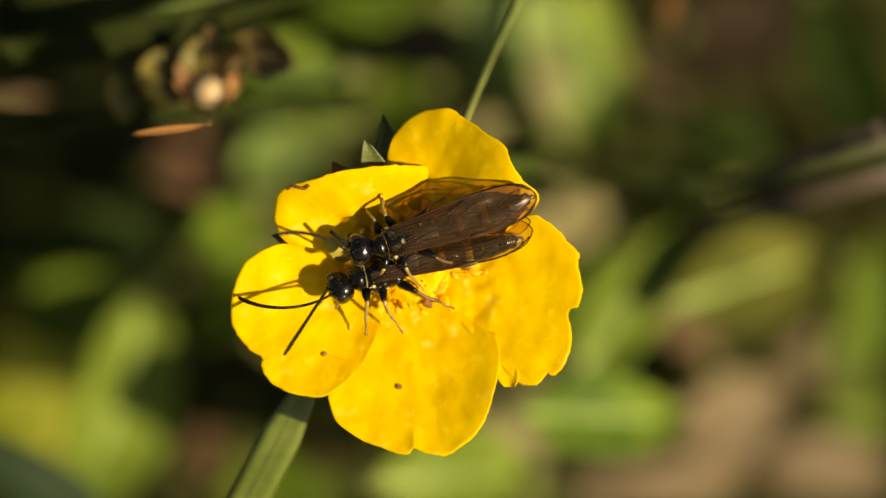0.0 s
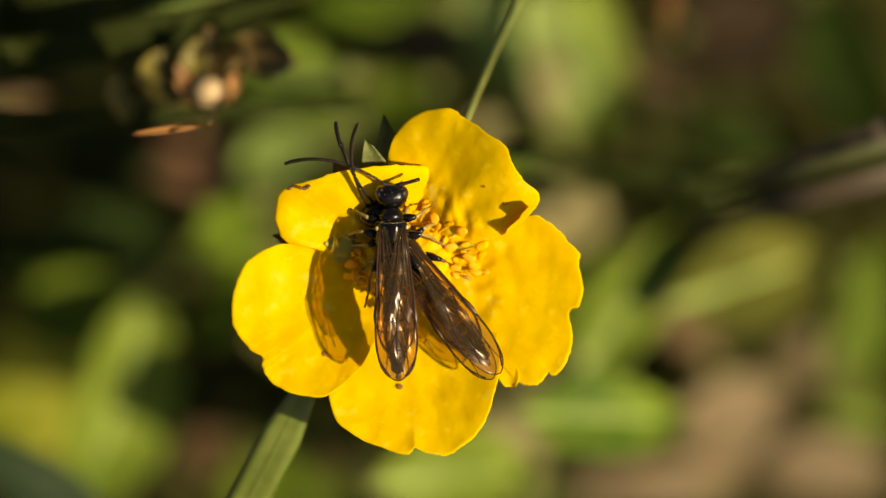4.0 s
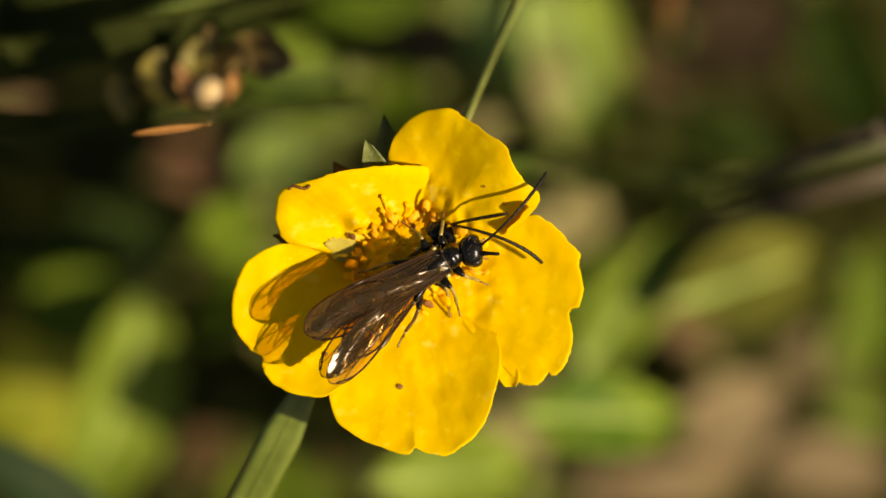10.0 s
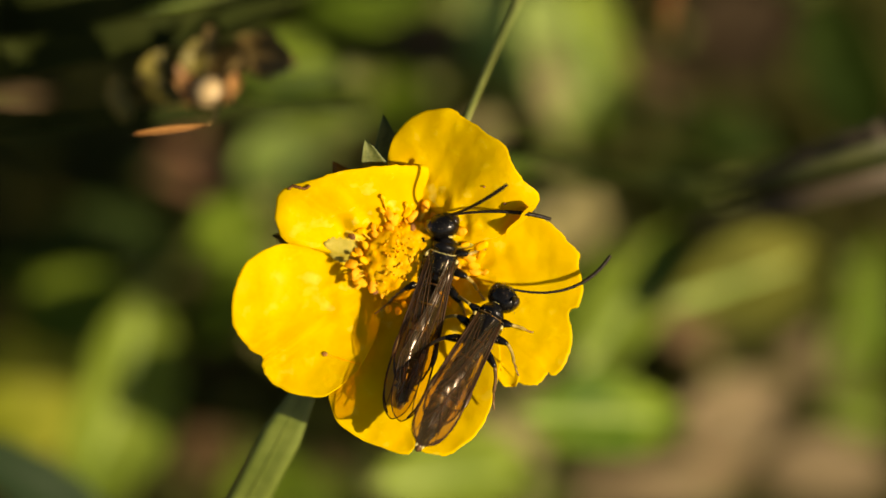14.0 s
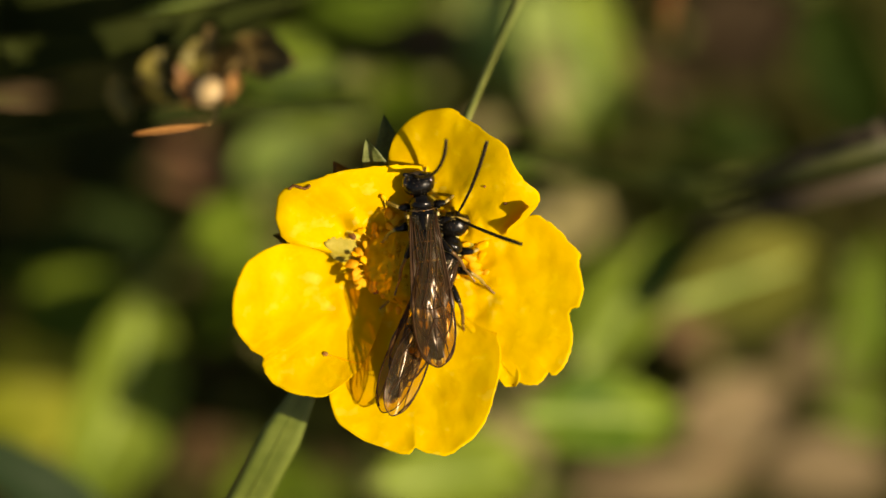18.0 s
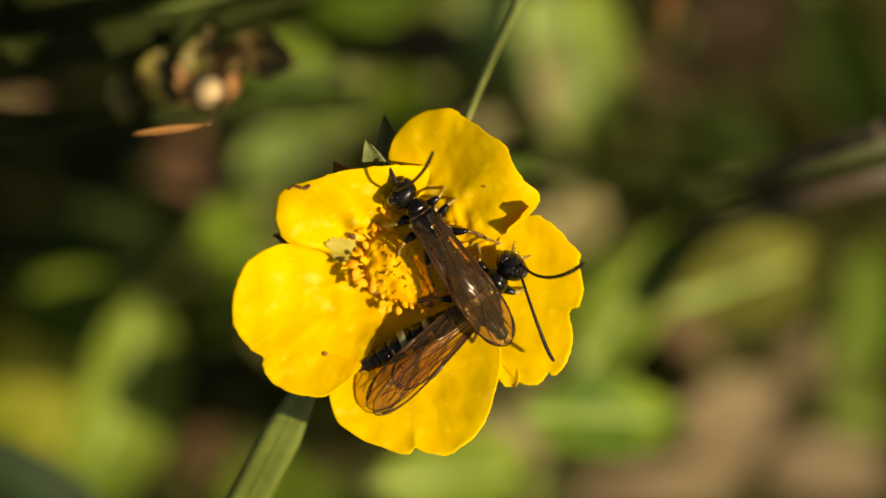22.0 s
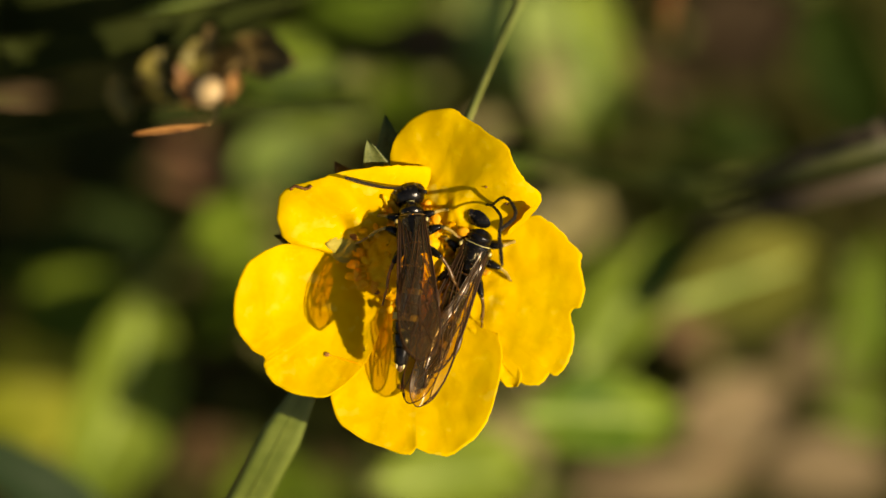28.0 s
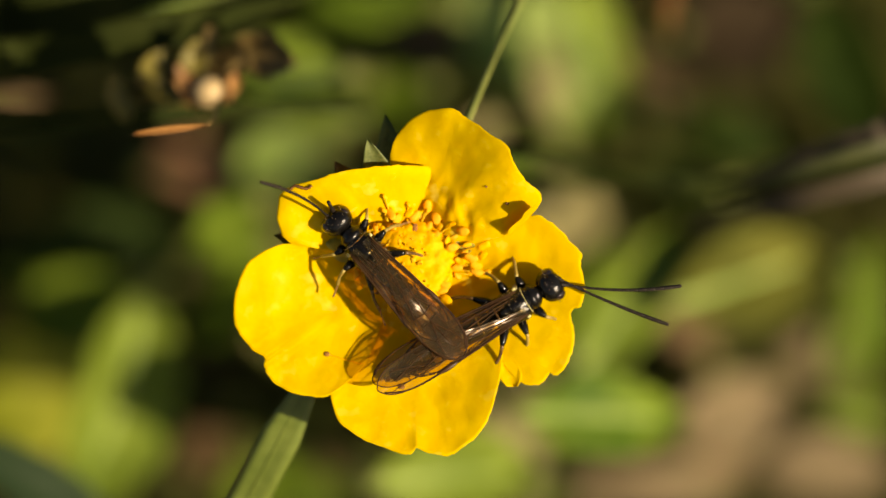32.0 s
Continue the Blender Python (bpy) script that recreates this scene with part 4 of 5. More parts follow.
class Sawfly:
    """A stem sawfly: x forward, y to its left, z up, origin in the thorax, in millimetres."""
    NECK = Vector((1.35, 0, 0.0))
    WAIST = Vector((-1.3, 0, -0.1))
    JOINTS, JOINT = 14, 0.442

    def __init__(self, label, broken, size):
        self.root = tagged(new("sawfly", None), label, "insect", "sawflies on the flower")
        self.broken, self.size = broken, size
        self.root.scale = (size, size, size)
        self.rows, self.legs, self.step = {}, [], random.Random(7 if broken else 9)
        r = self.root
        self.build_thorax(r)
        self.build_head(r)
        self.build_abdomen(r)
        self.build_legs(r)
        self.hind = [build_wing("hindwing", r, 6.2, 1.75, s, False) for s in (1, -1)]
        self.span = 8.1 if broken else 8.6
        self.fore = [build_wing("forewing", r, self.span, 2.2 if broken else 1.95, s) for s in (1, -1)]
        self.feelers = [self.build_feeler(r, False), self.build_feeler(r, broken)]

    def build_thorax(self, r):
        line = ((1.0, 0.30), (0.85, 0.62), (0.62, 0.78), (0.3, 0.88), (-0.1, 0.93), (-0.5, 0.90), (-0.9, 0.78), (-1.2, 0.60), (-1.42, 0.36))
        rows = smooth([(x, w, 0) for x, w in line], 4)
        bm = tube(bmesh.new(), [(p.x, 0, -0.1) for p in rows], [p.y for p in rows], 40)
        for x in bm.verts:
            p = x.co
            p.z = p.z * 0.94 - 0.02
            if p.z > 0.1:
                ridge = abs(p.y) - 0.20 - 0.22 * max(0.0, p.x + 0.3)
                p.z -= 0.07 * math.exp(-(ridge / 0.07) ** 2) * (p.x > -0.45) + 0.12 * math.exp(-((p.x + 0.46 - 0.10 * abs(p.y)) / 0.08) ** 2) + 0.10 * math.exp(-((p.x + 0.98) / 0.08) ** 2)
            else:
                p.y += 0.05 * math.sin(p.x * 5) * (1 if p.y > 0 else -1)
            p += p.normalized() * 0.02 * noise.noise(p * 4)
        part("thorax", bm, CHITIN, r)
        for s in (1, -1):
            part("flank", blob(bmesh.new(), (0.1, 0.62 * s, -0.35), (0.5, 0.32, 0.5), None, 10, 12), CHITIN_DULL, r)
            part("hip", blob(bmesh.new(), (-0.75, 0.45 * s, -0.62), (0.42, 0.26, 0.3), None, 8, 10), CHITIN_DULL, r)
        part("scutellum", blob(bmesh.new(), (-0.68, 0, 0.56), (0.24, 0.32, 0.24), None, 10, 14, 2.3), CHITIN, r)
        part("hind_collar", tube(bmesh.new(), [(-1.05, 0.42 * math.cos(a), 0.36 + 0.30 * math.sin(a)) for a in [math.pi * i / 8 for i in range(9)]], [0.05] * 9, 6), LEG_BROWN, r)
        front = blob(bmesh.new(), (1.02, 0, -0.05), (0.54, 0.70, 0.68), None, 20, 28)
        for x in front.verts:
            x.co.y *= 1 - 0.35 * max(0, x.co.x - 1.0)
            x.co.z -= 0.10 * math.exp(-((x.co.x - 1.2) / 0.12) ** 2) * (x.co.z > 0)
        part("pronotum", front, CHITIN, r)
        ring = [(0.72 - 0.14 * math.sin(a), 0.73 * math.cos(a), -0.02 + 0.66 * math.sin(a)) for a in [math.pi * (0.10 + 0.80 * i / 14) for i in range(15)]]
        part("collar", tube(bmesh.new(), ring, [0.012 + 0.012 * abs(math.cos(math.pi * i / 14)) for i in range(15)], 6), LEG_BROWN if self.broken else YELLOW, r, "thin brown collar stripe" if self.broken else "pale yellow collar stripe")
        for s in (1, -1):
            part("wing_base", blob(bmesh.new(), (0.36, 0.80 * s, 0.36), (0.12, 0.09, 0.10), None, 6, 8), YELLOW, r, "pale yellow wing base")

    def add_hairs(self, r, count, where):
        """Fine pale hairs standing off the black skin."""
        bm = bmesh.new()
        for i in range(count):
            p, out = where(self.step)
            out = (out + Vector([self.step.uniform(-0.4, 0.4) for k in range(3)])).normalized()
            tube(bm, [p, p + out * self.step.uniform(0.10, 0.22)], (0.010, 0.004), 3)
        part("hairs", bm, HAIR, r, "fine pale hairs")

    def build_head(self, r):
        self.head = part("head", blob(bmesh.new(), (0.72, 0, 0), (0.66, 0.84, 0.76), None, 24, 36, 2.25), CHITIN, r, "glossy black rounded head")
        for s in (1, -1):
            part("eye", blob(bmesh.new(), (0.86, 0.61 * s, 0.06), (0.40, 0.30, 0.50), None, 14, 20), EYE, self.head)
            part("jaw", blob(bmesh.new(), (1.15, 0.2 * s, -0.5), (0.22, 0.13, 0.14), None, 6, 8), YELLOW, self.head, "pale yellow mouthpart")
            for k in range(2):
                tip = Vector((1.35 + 0.25 * k, (0.3 + 0.25 * k) * s, -0.75 - 0.1 * k))
                part("palp", tube(bmesh.new(), smooth([(1.1, 0.2 * s, -0.6), (1.25, 0.4 * s, -0.8), tip], 3), [0.05] * 7, 5), LEG_TAN, self.head)
        for k in range(3):
            a = radians(90 + 120 * k)
            part("ocellus", blob(bmesh.new(), (0.62 + 0.12 * math.sin(a), 0.14 * math.cos(a), 0.72), (0.07, 0.07, 0.05), None, 5, 8), EYE, self.head)
        def scalp(rng):
            a, c = rng.uniform(0, 6.283), rng.uniform(-0.2, 1)
            n = Vector((c, math.sqrt(1 - c * c) * math.cos(a), math.sqrt(1 - c * c) * math.sin(a)))
            return Vector((0.72 + 0.62 * n.x, 0.87 * n.y, 0.73 * n.z)), n
        self.add_hairs(self.head, 60, scalp)

        grains = bmesh.new()
        for i in range(9 if self.broken else 55):
            a, x = self.step.uniform(-0.4, 2.6 if self.broken else 0.9), self.step.uniform(-1.2, 0.6)
            wide = 0.3 + 0.6 * math.cos(x * 0.9)
            blob(grains, (x, wide * math.cos(a), 0.92 * wide * math.sin(a) - 0.1), [self.step.uniform(0.012, 0.045) for k in range(3)], None, 4, 6)
        part("pollen_grains", grains, ANTHER if self.broken else POLLEN, r, "scattered pale pollen grains")

        def side(rng):
            a, x = rng.uniform(-0.4, 3.5), rng.uniform(-1.1, 0.8)
            n = Vector((0, math.cos(a), math.sin(a)))
            return Vector((x, 0.84 * n.y, 0.80 * n.z - 0.1)), n + Vector((-0.4, 0, 0))
        self.add_hairs(r, 110, side)
        part("face_plate", blob(bmesh.new(), (1.2, 0, -0.25), (0.16, 0.34, 0.26), None, 6, 10), CHITIN_DULL, self.head)
        part("neck", tube(bmesh.new(), [(-0.35, 0, 0), (0.35, 0, 0)], (0.3, 0.34), 10), YELLOW, self.head, "pale neck membrane")

    def build_abdomen(self, r):
        stretch = 1.05
        self.abdomen = part("abdomen", tube(bmesh.new(), [(0.3, 0, 0), (-0.4, 0, 0), (-5.6, 0, 0), (-5.9, 0, 0)], (0.3, 0.5, 0.42, 0.12), 12), CHITIN_DULL, r, "slim black abdomen with pale yellow bands")
        width = (0.55, 0.64, 0.68, 0.72, 0.76, 0.76, 0.70, 0.56, 0.34)
        for i in range(8):
            a, b = -0.1 - 0.68 * i, -0.1 - 0.68 * (i + 1)
            w0, w1 = width[i], width[i + 1]
            loop = [(a, 0, 0), (a - 0.06, 0, 0), (b + 0.1, 0, 0), (b + 0.01, 0, 0)]
            bm = tube(bmesh.new(), loop, (w0 * 0.9, w0, w1 * 1.03, w1 * 0.88), 16)
            part("segment", bm, CHITIN, self.abdomen)
            if i in (0, 2, 4):
                deep = (0.14, 0, 0.34, 0, 0.40)[i]
                wm = max(w0, w1) * 1.05
                part("band", tube(bmesh.new(), [(b + deep, 0, 0.012), (b + deep - 0.04, 0, 0.012), (b + 0.06, 0, 0.012), (b + 0.03, 0, 0.012)], (wm * 0.97, wm * 1.02, wm * 1.02, wm * 0.95), 16), BAND, self.abdomen, "pale yellow band")
        part("mark", blob(bmesh.new(), (-3.95, 0.05, 0.69), (0.13, 0.24, 0.05), None, 6, 8, 1.4), BAND, self.abdomen, "small pale triangular mark")
        part("tail_tip", blob(bmesh.new(), (-5.75, 0, -0.05), (0.36, 0.26, 0.3), None, 6, 10), LEG_BROWN, self.abdomen, "brown abdomen tip")
        for s in (1, -1):
            part("clasper", blob(bmesh.new(), (-5.7, 0.2 * s, 0.12), (0.24, 0.09, 0.12), None, 6, 8), YELLOW, self.abdomen)
        for ob in (self.abdomen, *self.abdomen.children):
            for x in ob.data.vertices:
                x.co.x *= stretch
                x.co.y *= 0.9

    def build_legs(self, r):
        spec = ((0.85, 0.50, (1.0, 1.25, -0.25), (1.5, 1.9, -1.1), (1.8, 2.35, -1.6), SHIN),
                (-0.05, 0.60, (0.05, 1.5, -0.15), (-0.2, 2.3, -1.05), (-0.45, 2.95, -1.6), SHIN),
                (-0.85, 0.55, (-1.7, 1.35, -0.2), (-2.7, 1.85, -1.15), (-3.4, 2.25, -1.7), LEG_BROWN))
        for x, y, knee, ankle, toe, shin in spec:
            for s in (1, -1):
                hip = Vector((x, y * s, -0.6))
                k, a, t = [Vector((p[0], p[1] * s, p[2])) - hip for p in (knee, ankle, toe)]
                leg = part("leg", tube(bmesh.new(), smooth([(0, 0, 0), k / 2 + Vector((0, 0, 0.08)), k], 4), [0.22, 0.23, 0.25, 0.25, 0.24, 0.22, 0.19, 0.16, 0.12], 8), CHITIN, r)
                self.legs.append((leg, hip, s))
                part("shin", tube(bmesh.new(), smooth([k, (k + a) / 2 + Vector((0.05, 0.06 * s, 0)), a], 4), [0.10, 0.10, 0.095, 0.09, 0.09, 0.09, 0.095, 0.10, 0.09], 8), shin, leg)
                foot = bmesh.new()
                pts = smooth([a, a.lerp(t, 0.5) + Vector((0, 0, -0.12)), t], 5)
                tube(foot, pts, [0.06 if i % 2 else 0.046 for i in range(len(pts))], 6)
                part("foot", foot, LEG_TAN, leg)
                part("spur", tube(bmesh.new(), [a, a + (a - k).normalized() * 0.4 + Vector((0, 0.1 * s, 0.05))], (0.04, 0.015), 5), LEG_TAN, leg)

    def build_feeler(self, r, broken):
        def piece(length, first, a, b):
            n = 4
            rad = [(a + (b - a) * i / n) * (1.0 if i % 2 else 0.92) for i in range(n + 1)]
            if first:
                rad[0], rad[1], rad[2] = 0.13, 0.14, 0.10
            return tube(bmesh.new(), [(length * (i / n * 1.16 - 0.08), 0, 0) for i in range(n + 1)], rad, 8)
        if broken:
            return [part("antenna", piece(1.25, True, 0.07, 0.11), FEELER, r, "short broken antenna")]
        base = part("antenna", piece(self.JOINT, True, 0.06, 0.066), FEELER, r, "long black segmented antenna")
        width = [0.066 + 0.046 * min(1, (i / 12) ** 1.5) - (0.012 if i == 14 else 0) for i in range(15)]
        return [base] + [part("antenna_joint", piece(self.JOINT, False, width[i + 1], width[i + 2] if i < 12 else 0.09), FEELER, base) for i in range(self.JOINTS - 1)]

    def put(self, ob, t, m):
        loc = m.to_translation() * MM
        self.rows.setdefault(ob, []).append((t, Matrix.Translation(loc) @ m.to_3x3().normalized().to_4x4()))

    def key(self, t, thorax, head, back, left=None, right=None, tail=None, spread=None, roll=0.0, pitch=None, sweep=0.0):
        """One moment: thorax in plan axes, and where the head, the wing tips, the antennae and the tail point, seen along w."""
        T = Vector(thorax)
        k = self.size
        flat = Vector((T.x - back[0], T.y - back[1]))
        reach = (self.span - 0.15) * k
        short = Vector((head[0] - back[0], head[1] - back[1])).length / (0.88 * (reach + 2.05 * k))
        tilt = 0.0 if spread else min(radians(pitch or (20 if self.broken else 14)), math.acos(min(1.0, short)))
        ahead = Vector((head[0] - T.x, head[1] - T.y)).length - 2.05 * k * math.cos(tilt)
        behind = 0 if spread else flat.length - reach * math.cos(tilt)
        T += flat.to_3d().normalized() * 0.5 * (ahead - behind)
        T.z = max(T.z, on_petal(T.x, T.y) + 0.85)
        lift = 0.25 if spread else 0.3 + flat.length * math.tan(tilt) * (1 if self.broken or pitch else -1)
        lift = max(lift, min(3.0, on_petal(*back) + 0.6 - T.z))
        X = Vector((flat.x, flat.y, -lift)).normalized()
        stand = axes(X, Vector((0, 0, 1))) @ Matrix.Rotation(radians(roll), 4, "X")
        M = Matrix.Translation(T) @ stand @ Matrix.Scale(k, 4)
        inv = M.inverted()
        self.rows.setdefault(self.root, []).append((t, FRAME @ Matrix.Translation(T * MM) @ stand))

        def local(p, w):
            return inv @ Vector((p[0], p[1], w))
        # head
        neck_w = (M @ self.NECK).z
        d = local(head, neck_w + X.z * 0.8) - self.NECK + Vector((1.2, 0, 0))
        d.x = max(d.x, 1.0)
        d.z = max(-0.6, min(0.6, d.z))
        hm = Matrix.Translation(self.NECK) @ axes(d, Vector((0, 0, 1)))
        self.put(self.head, t, hm)
        # abdomen
        if tail:
            w = M @ self.WAIST
            l2 = math.hypot(tail[0] - w.x, tail[1] - w.y) / k
            drop = math.sqrt(max(0.0, 36 - l2 * l2))
            d = self.WAIST - local(tail, w.z + (min(drop, 1.7) if self.broken else -min(drop, 0.8)))
        else:
            d = Vector((1, 0, 0.10))
        self.put(self.abdomen, t, Matrix.Translation(self.WAIST) @ axes(d, Vector((0, 0, 1))))
        # wings
        for i, s in enumerate((1, -1)):
            root = Vector((0.35, 0.62 * s, 0.76 + 0.07 * i))
            turn, raised, lean = radians(2.0), radians(-2.6), -8 if self.broken else -25
            turn -= radians(sweep * s)
            if spread:
                tip = local(spread[2 * i:2 * i + 2], T.z + 1)
                lean = 1.5
                turn = math.atan2((tip.y - root.y) * s, -(tip.x - root.x))
                turn = max(radians(-20), min(radians(75), turn + radians(4)))
                raised = -min(radians(9), math.acos(min(1.0, (tip - root).xy.length / self.span)))
            fm = Matrix.Translation(root) @ Matrix.Rotation(-turn * s, 4, "Z") @ Matrix.Rotation(raised, 4, "Y") @ Matrix.Rotation(radians(lean * s), 4, "X")
            self.put(self.fore[i], t, fm)
            hroot = Vector((-0.25, 0.56 * s, 0.68 + 0.05 * i))
            self.put(self.hind[i], t, Matrix.Translation(hroot) @ Matrix.Rotation(-(turn - radians(9) if turn > radians(14) else turn) * s, 4, "Z") @ Matrix.Rotation(max(radians(-2), raised), 4, "Y") @ Matrix.Rotation(radians(lean * s), 4, "X"))
        # legs take small steps
        for leg, hip, s in self.legs:
            turn = Matrix.Rotation(radians(self.step.uniform(-16, 16)), 4, "Z") @ Matrix.Rotation(radians(self.step.uniform(-8, 8)), 4, "X")
            self.put(leg, t, Matrix.Translation(hip) @ turn)
        # antennae
        for i, (s, pts) in enumerate(((1, left), (-1, right))):
            joints = self.feelers[i]
            b = hm @ Vector((1.22, 0.2 * s, 0.28))
            start = M @ b
            if pts:
                mid, end = Vector((pts[0], pts[1], 0)), Vector((pts[-2], pts[-1], 0))
            else:
                out = M.to_3x3() @ (hm.to_3x3() @ Vector((1, 0.5 * s, 0)))
                mid, end = start + out * 1.2, start + out * 2.0
            flat = Vector((start.x, start.y, 0))
            mid.z = end.z = 0
            bend = mid * 2 - (flat + end) * 0.5
            n = len(joints)
            if pts and len(pts) > 4:
                path = smooth([flat] + [Vector((pts[q], pts[q + 1], 0)) for q in range(0, len(pts), 2)], 12)
                lengths = [0.0]
                for p, q in zip(path, path[1:]):
                    lengths.append(lengths[-1] + (q - p).length)
                curve = [path[min(range(len(path)), key=lambda q: abs(lengths[q] - lengths[-1] * i2 / n))] for i2 in range(n + 1)]
                steps, size = [q - p for p, q in zip(curve, curve[1:])], n * self.JOINT * k
            elif n == 1:
                steps, size = [end - flat], 1.25
            else:
                curve = [flat * (1 - q) ** 2 + bend * 2 * q * (1 - q) + end * q * q for q in [i2 / n for i2 in range(n + 1)]]
                steps, size = [q - p for p, q in zip(curve, curve[1:])], n * self.JOINT * k
            level = min(1.0, max(0.4, sum(d.length for d in steps) / size))
            arch = [math.cos(math.pi * (j + 0.5) / n) if level > 0.75 else 0.85 + 0.15 * math.cos(math.pi * j / n) for j in range(n)]
            climb = max((c / 50 for c in range(50) if sum(math.sqrt(1 - (c / 50 * a) ** 2) for a in arch) / n >= level), default=0.0)
            place, first, lean = start.copy(), None, 0.0
            for j, (ob, d) in enumerate(zip(joints, steps)):
                rise = climb * arch[j]
                d = d.normalized() * math.sqrt(1 - rise * rise)
                d.z = rise
                ahead = place + d * self.JOINT * k * 2
                need = 0.6 * max(0.0, on_petal(ahead.x, ahead.y) + 0.4 - ahead.z)
                lean = max(need, lean * 0.8)
                d.z += lean
                d.normalize()
                joint = Matrix.Translation(place) @ axes(d, Vector((0, 0, 1)))
                place += d * self.JOINT * k
                if first is None:
                    first = joint
                    self.put(ob, t, inv @ joint)
                else:
                    step = first.inverted() @ joint
                    step.translation /= k
                    self.put(ob, t, step)

    def set_off(self):
        for ob, rows in self.rows.items():
            full = [rows[0]]
            for (t0, a), (t1, b) in zip(rows, rows[1:]):
                qa, qb = a.to_quaternion(), b.to_quaternion()
                turn = qa.rotation_difference(qb).angle
                cuts = int(min(turn, 2 * math.pi - turn) / radians(70)) + 1
                for i in range(1, cuts):
                    f = i / cuts
                    place = a.translation.lerp(b.translation, f)
                    full.append((t0 + (t1 - t0) * f, Matrix.Translation(place) @ qa.slerp(qb, f).to_matrix().to_4x4()))
                full.append((t1, b))
            walk(ob, full)


stub = Sawfly("glossy black sawfly with smoky wings and one broken antenna", True, 1.0)
pair = Sawfly("glossy black sawfly with smoky wings and two long antennae", False, 1.04)


def motions():
    walk(flower, [(t, FRAME @ pose(du * MM, dv * MM, 0)) for t, du, dv in (
        (0.0, -0.05, 0), (2.0, -0.06, 0), (3.5, -0.02, 0), (5.5, 0, 0), (12.5, 0, 0), (14.0, -0.02, 0), (17.0, 0, 0), (20.0, 0.02, 0.02),
        (23.0, 0, 0), (25.0, 0.03, 0), (27.5, 0.09, -0.02), (29.0, 0.06, 0), (31.0, 0.08, 0), (32.0, 0.09, 0))])
    stub.key(0, (-2.21, 0.52, 0.9), (-4.5, 0.2), (5.26, 2.95), left=(-6.65, 0.89, -8.4, 1.07), right=(-5.78, 0.8, -5.78, 0.8))
    stub.key(0.5, (-2.8, -0.48, 0.9), (-4.5, -1.63), (4.44, 3.41), left=(-5.64, -1.17, -7.02, -1.63))
    stub.key(1, (0.5, -0.16, 0.9), (-1.24, -0.03), (5.45, -0.71), left=(-2.25, -0.48, -3.63, -1.17))
    stub.key(1.5, (-1.93, -1.95, 0.9), (-3.86, -2.23), (5.31, 0.2), left=(-4.18, -3.33, -4.18, -4.38))
    stub.key(2, (-4.5, -2.73, 0.9), (-6.1, -2.96), (3.16, 0.16), left=(-6.33, -3.88, -6.56, -4.79))
    stub.key(2.5, (-5.05, -1.13, 0.9), (-6.93, -1.03), (3.06, -0.3), left=(-7.94, -1.58, -8.4, -2.96))
    stub.key(3, (-5.55, -4.11, 0.9), (-7.29, -4.43), (2.88, -2.5), left=(-8.44, -5.71, -9.22, -6.86), right=(-8.58, -4.43, -8.58, -4.43))
    stub.key(3.5, (-4.27, -0.85, 0.9), (-5.42, 0.98), (0.54, -7.82), left=(-8.85, 0.3, -10.69, -1.4), right=(-4.18, 2.04, -4.18, 2.04))
    stub.key(5.5, (-0.19, 1.71, 0.8), (1.05, 3.41), (-4.08, -4.37), left=(1.73, 6.38, 1.18, 8.67), right=(1.87, 4.55, 1.87, 4.55))
    stub.key(6, (-1.52, 1.12, 0.8), (-0.74, 2.72), (-3.9, -5.98), left=(-1.2, 5.93, -2.3, 7.99), right=(-0.05, 3.96, -0.05, 3.96), roll=-26)
    stub.key(7, (-1.7, 0.98, 0.8), (-0.33, 2.26), (-6.92, -4.97), left=(0.63, 5.01, 0.5, 7.07), right=(0.86, 3.09, 0.86, 3.09), roll=-26)
    stub.key(8, (-1.98, 1.39, 0.8), (-0.51, 2.31), (-6.64, -4.88), left=(0.63, 5.28, 0.91, 7.48), right=(0.86, 2.77, 0.86, 2.77), roll=-26)
    stub.key(8.5, (-1.88, 1.53, 0.8), (-0.33, 2.22), (-7.93, -3.96), left=(1.5, 4.83, 2.33, 7.8), right=(1.05, 2.4, 1.05, 2.4), roll=-26)
    stub.key(9, (-0.51, 0.02, 0.8), (1.05, -0.44), (-8.43, -0.9), left=(4.62, 0.34, 7.23, 1.85), right=(2.56, -0.9, 2.56, -0.9), tail=(-6.92, -4.69), roll=-12)
    stub.key(9.5, (0.31, -1.77, 0.8), (2.14, -2.09), (-5.82, -3), left=(5.58, -1.86, 8, -0.8), right=(3.29, -2.68, 3.29, -2.68), roll=-20)
    stub.key(10, (-0.14, -0.71, 0.8), (1.55, -0.48), (-7.47, -4.51), left=(3.75, 1.81, 5.39, 3.96), right=(2.83, -0.25, 2.83, -0.25))
    stub.key(10.5, (-0.42, -0.48, 0.8), (1.05, 0.43), (-6.28, -5.61), left=(3.01, 2.72, 4.48, 5.1), right=(1.96, -0.12, 1.96, -0.12))
    stub.key(11, (0.73, -1.5, 0.4), (1.79, -0.26), (-2.26, -7.84), left=(4.41, 2.27, 5.69, 4.8), right=(3.03, 0.2, 3.03, 0.2))
    stub.key(11.5, (1.33, -2.97, 0.4), (2.38, -1.82), (-3.36, -8.85), left=(5.83, -0.3, 7.9, 1.54), right=(3.76, -1.96, 3.76, -1.96))
    stub.key(12, (1.23, -2.51, 0.4), (1.79, -0.9), (-1.75, -9.4), left=(5.37, 0.71, 7.35, 2.69), right=(3.21, -0.58, 3.21, -0.58))
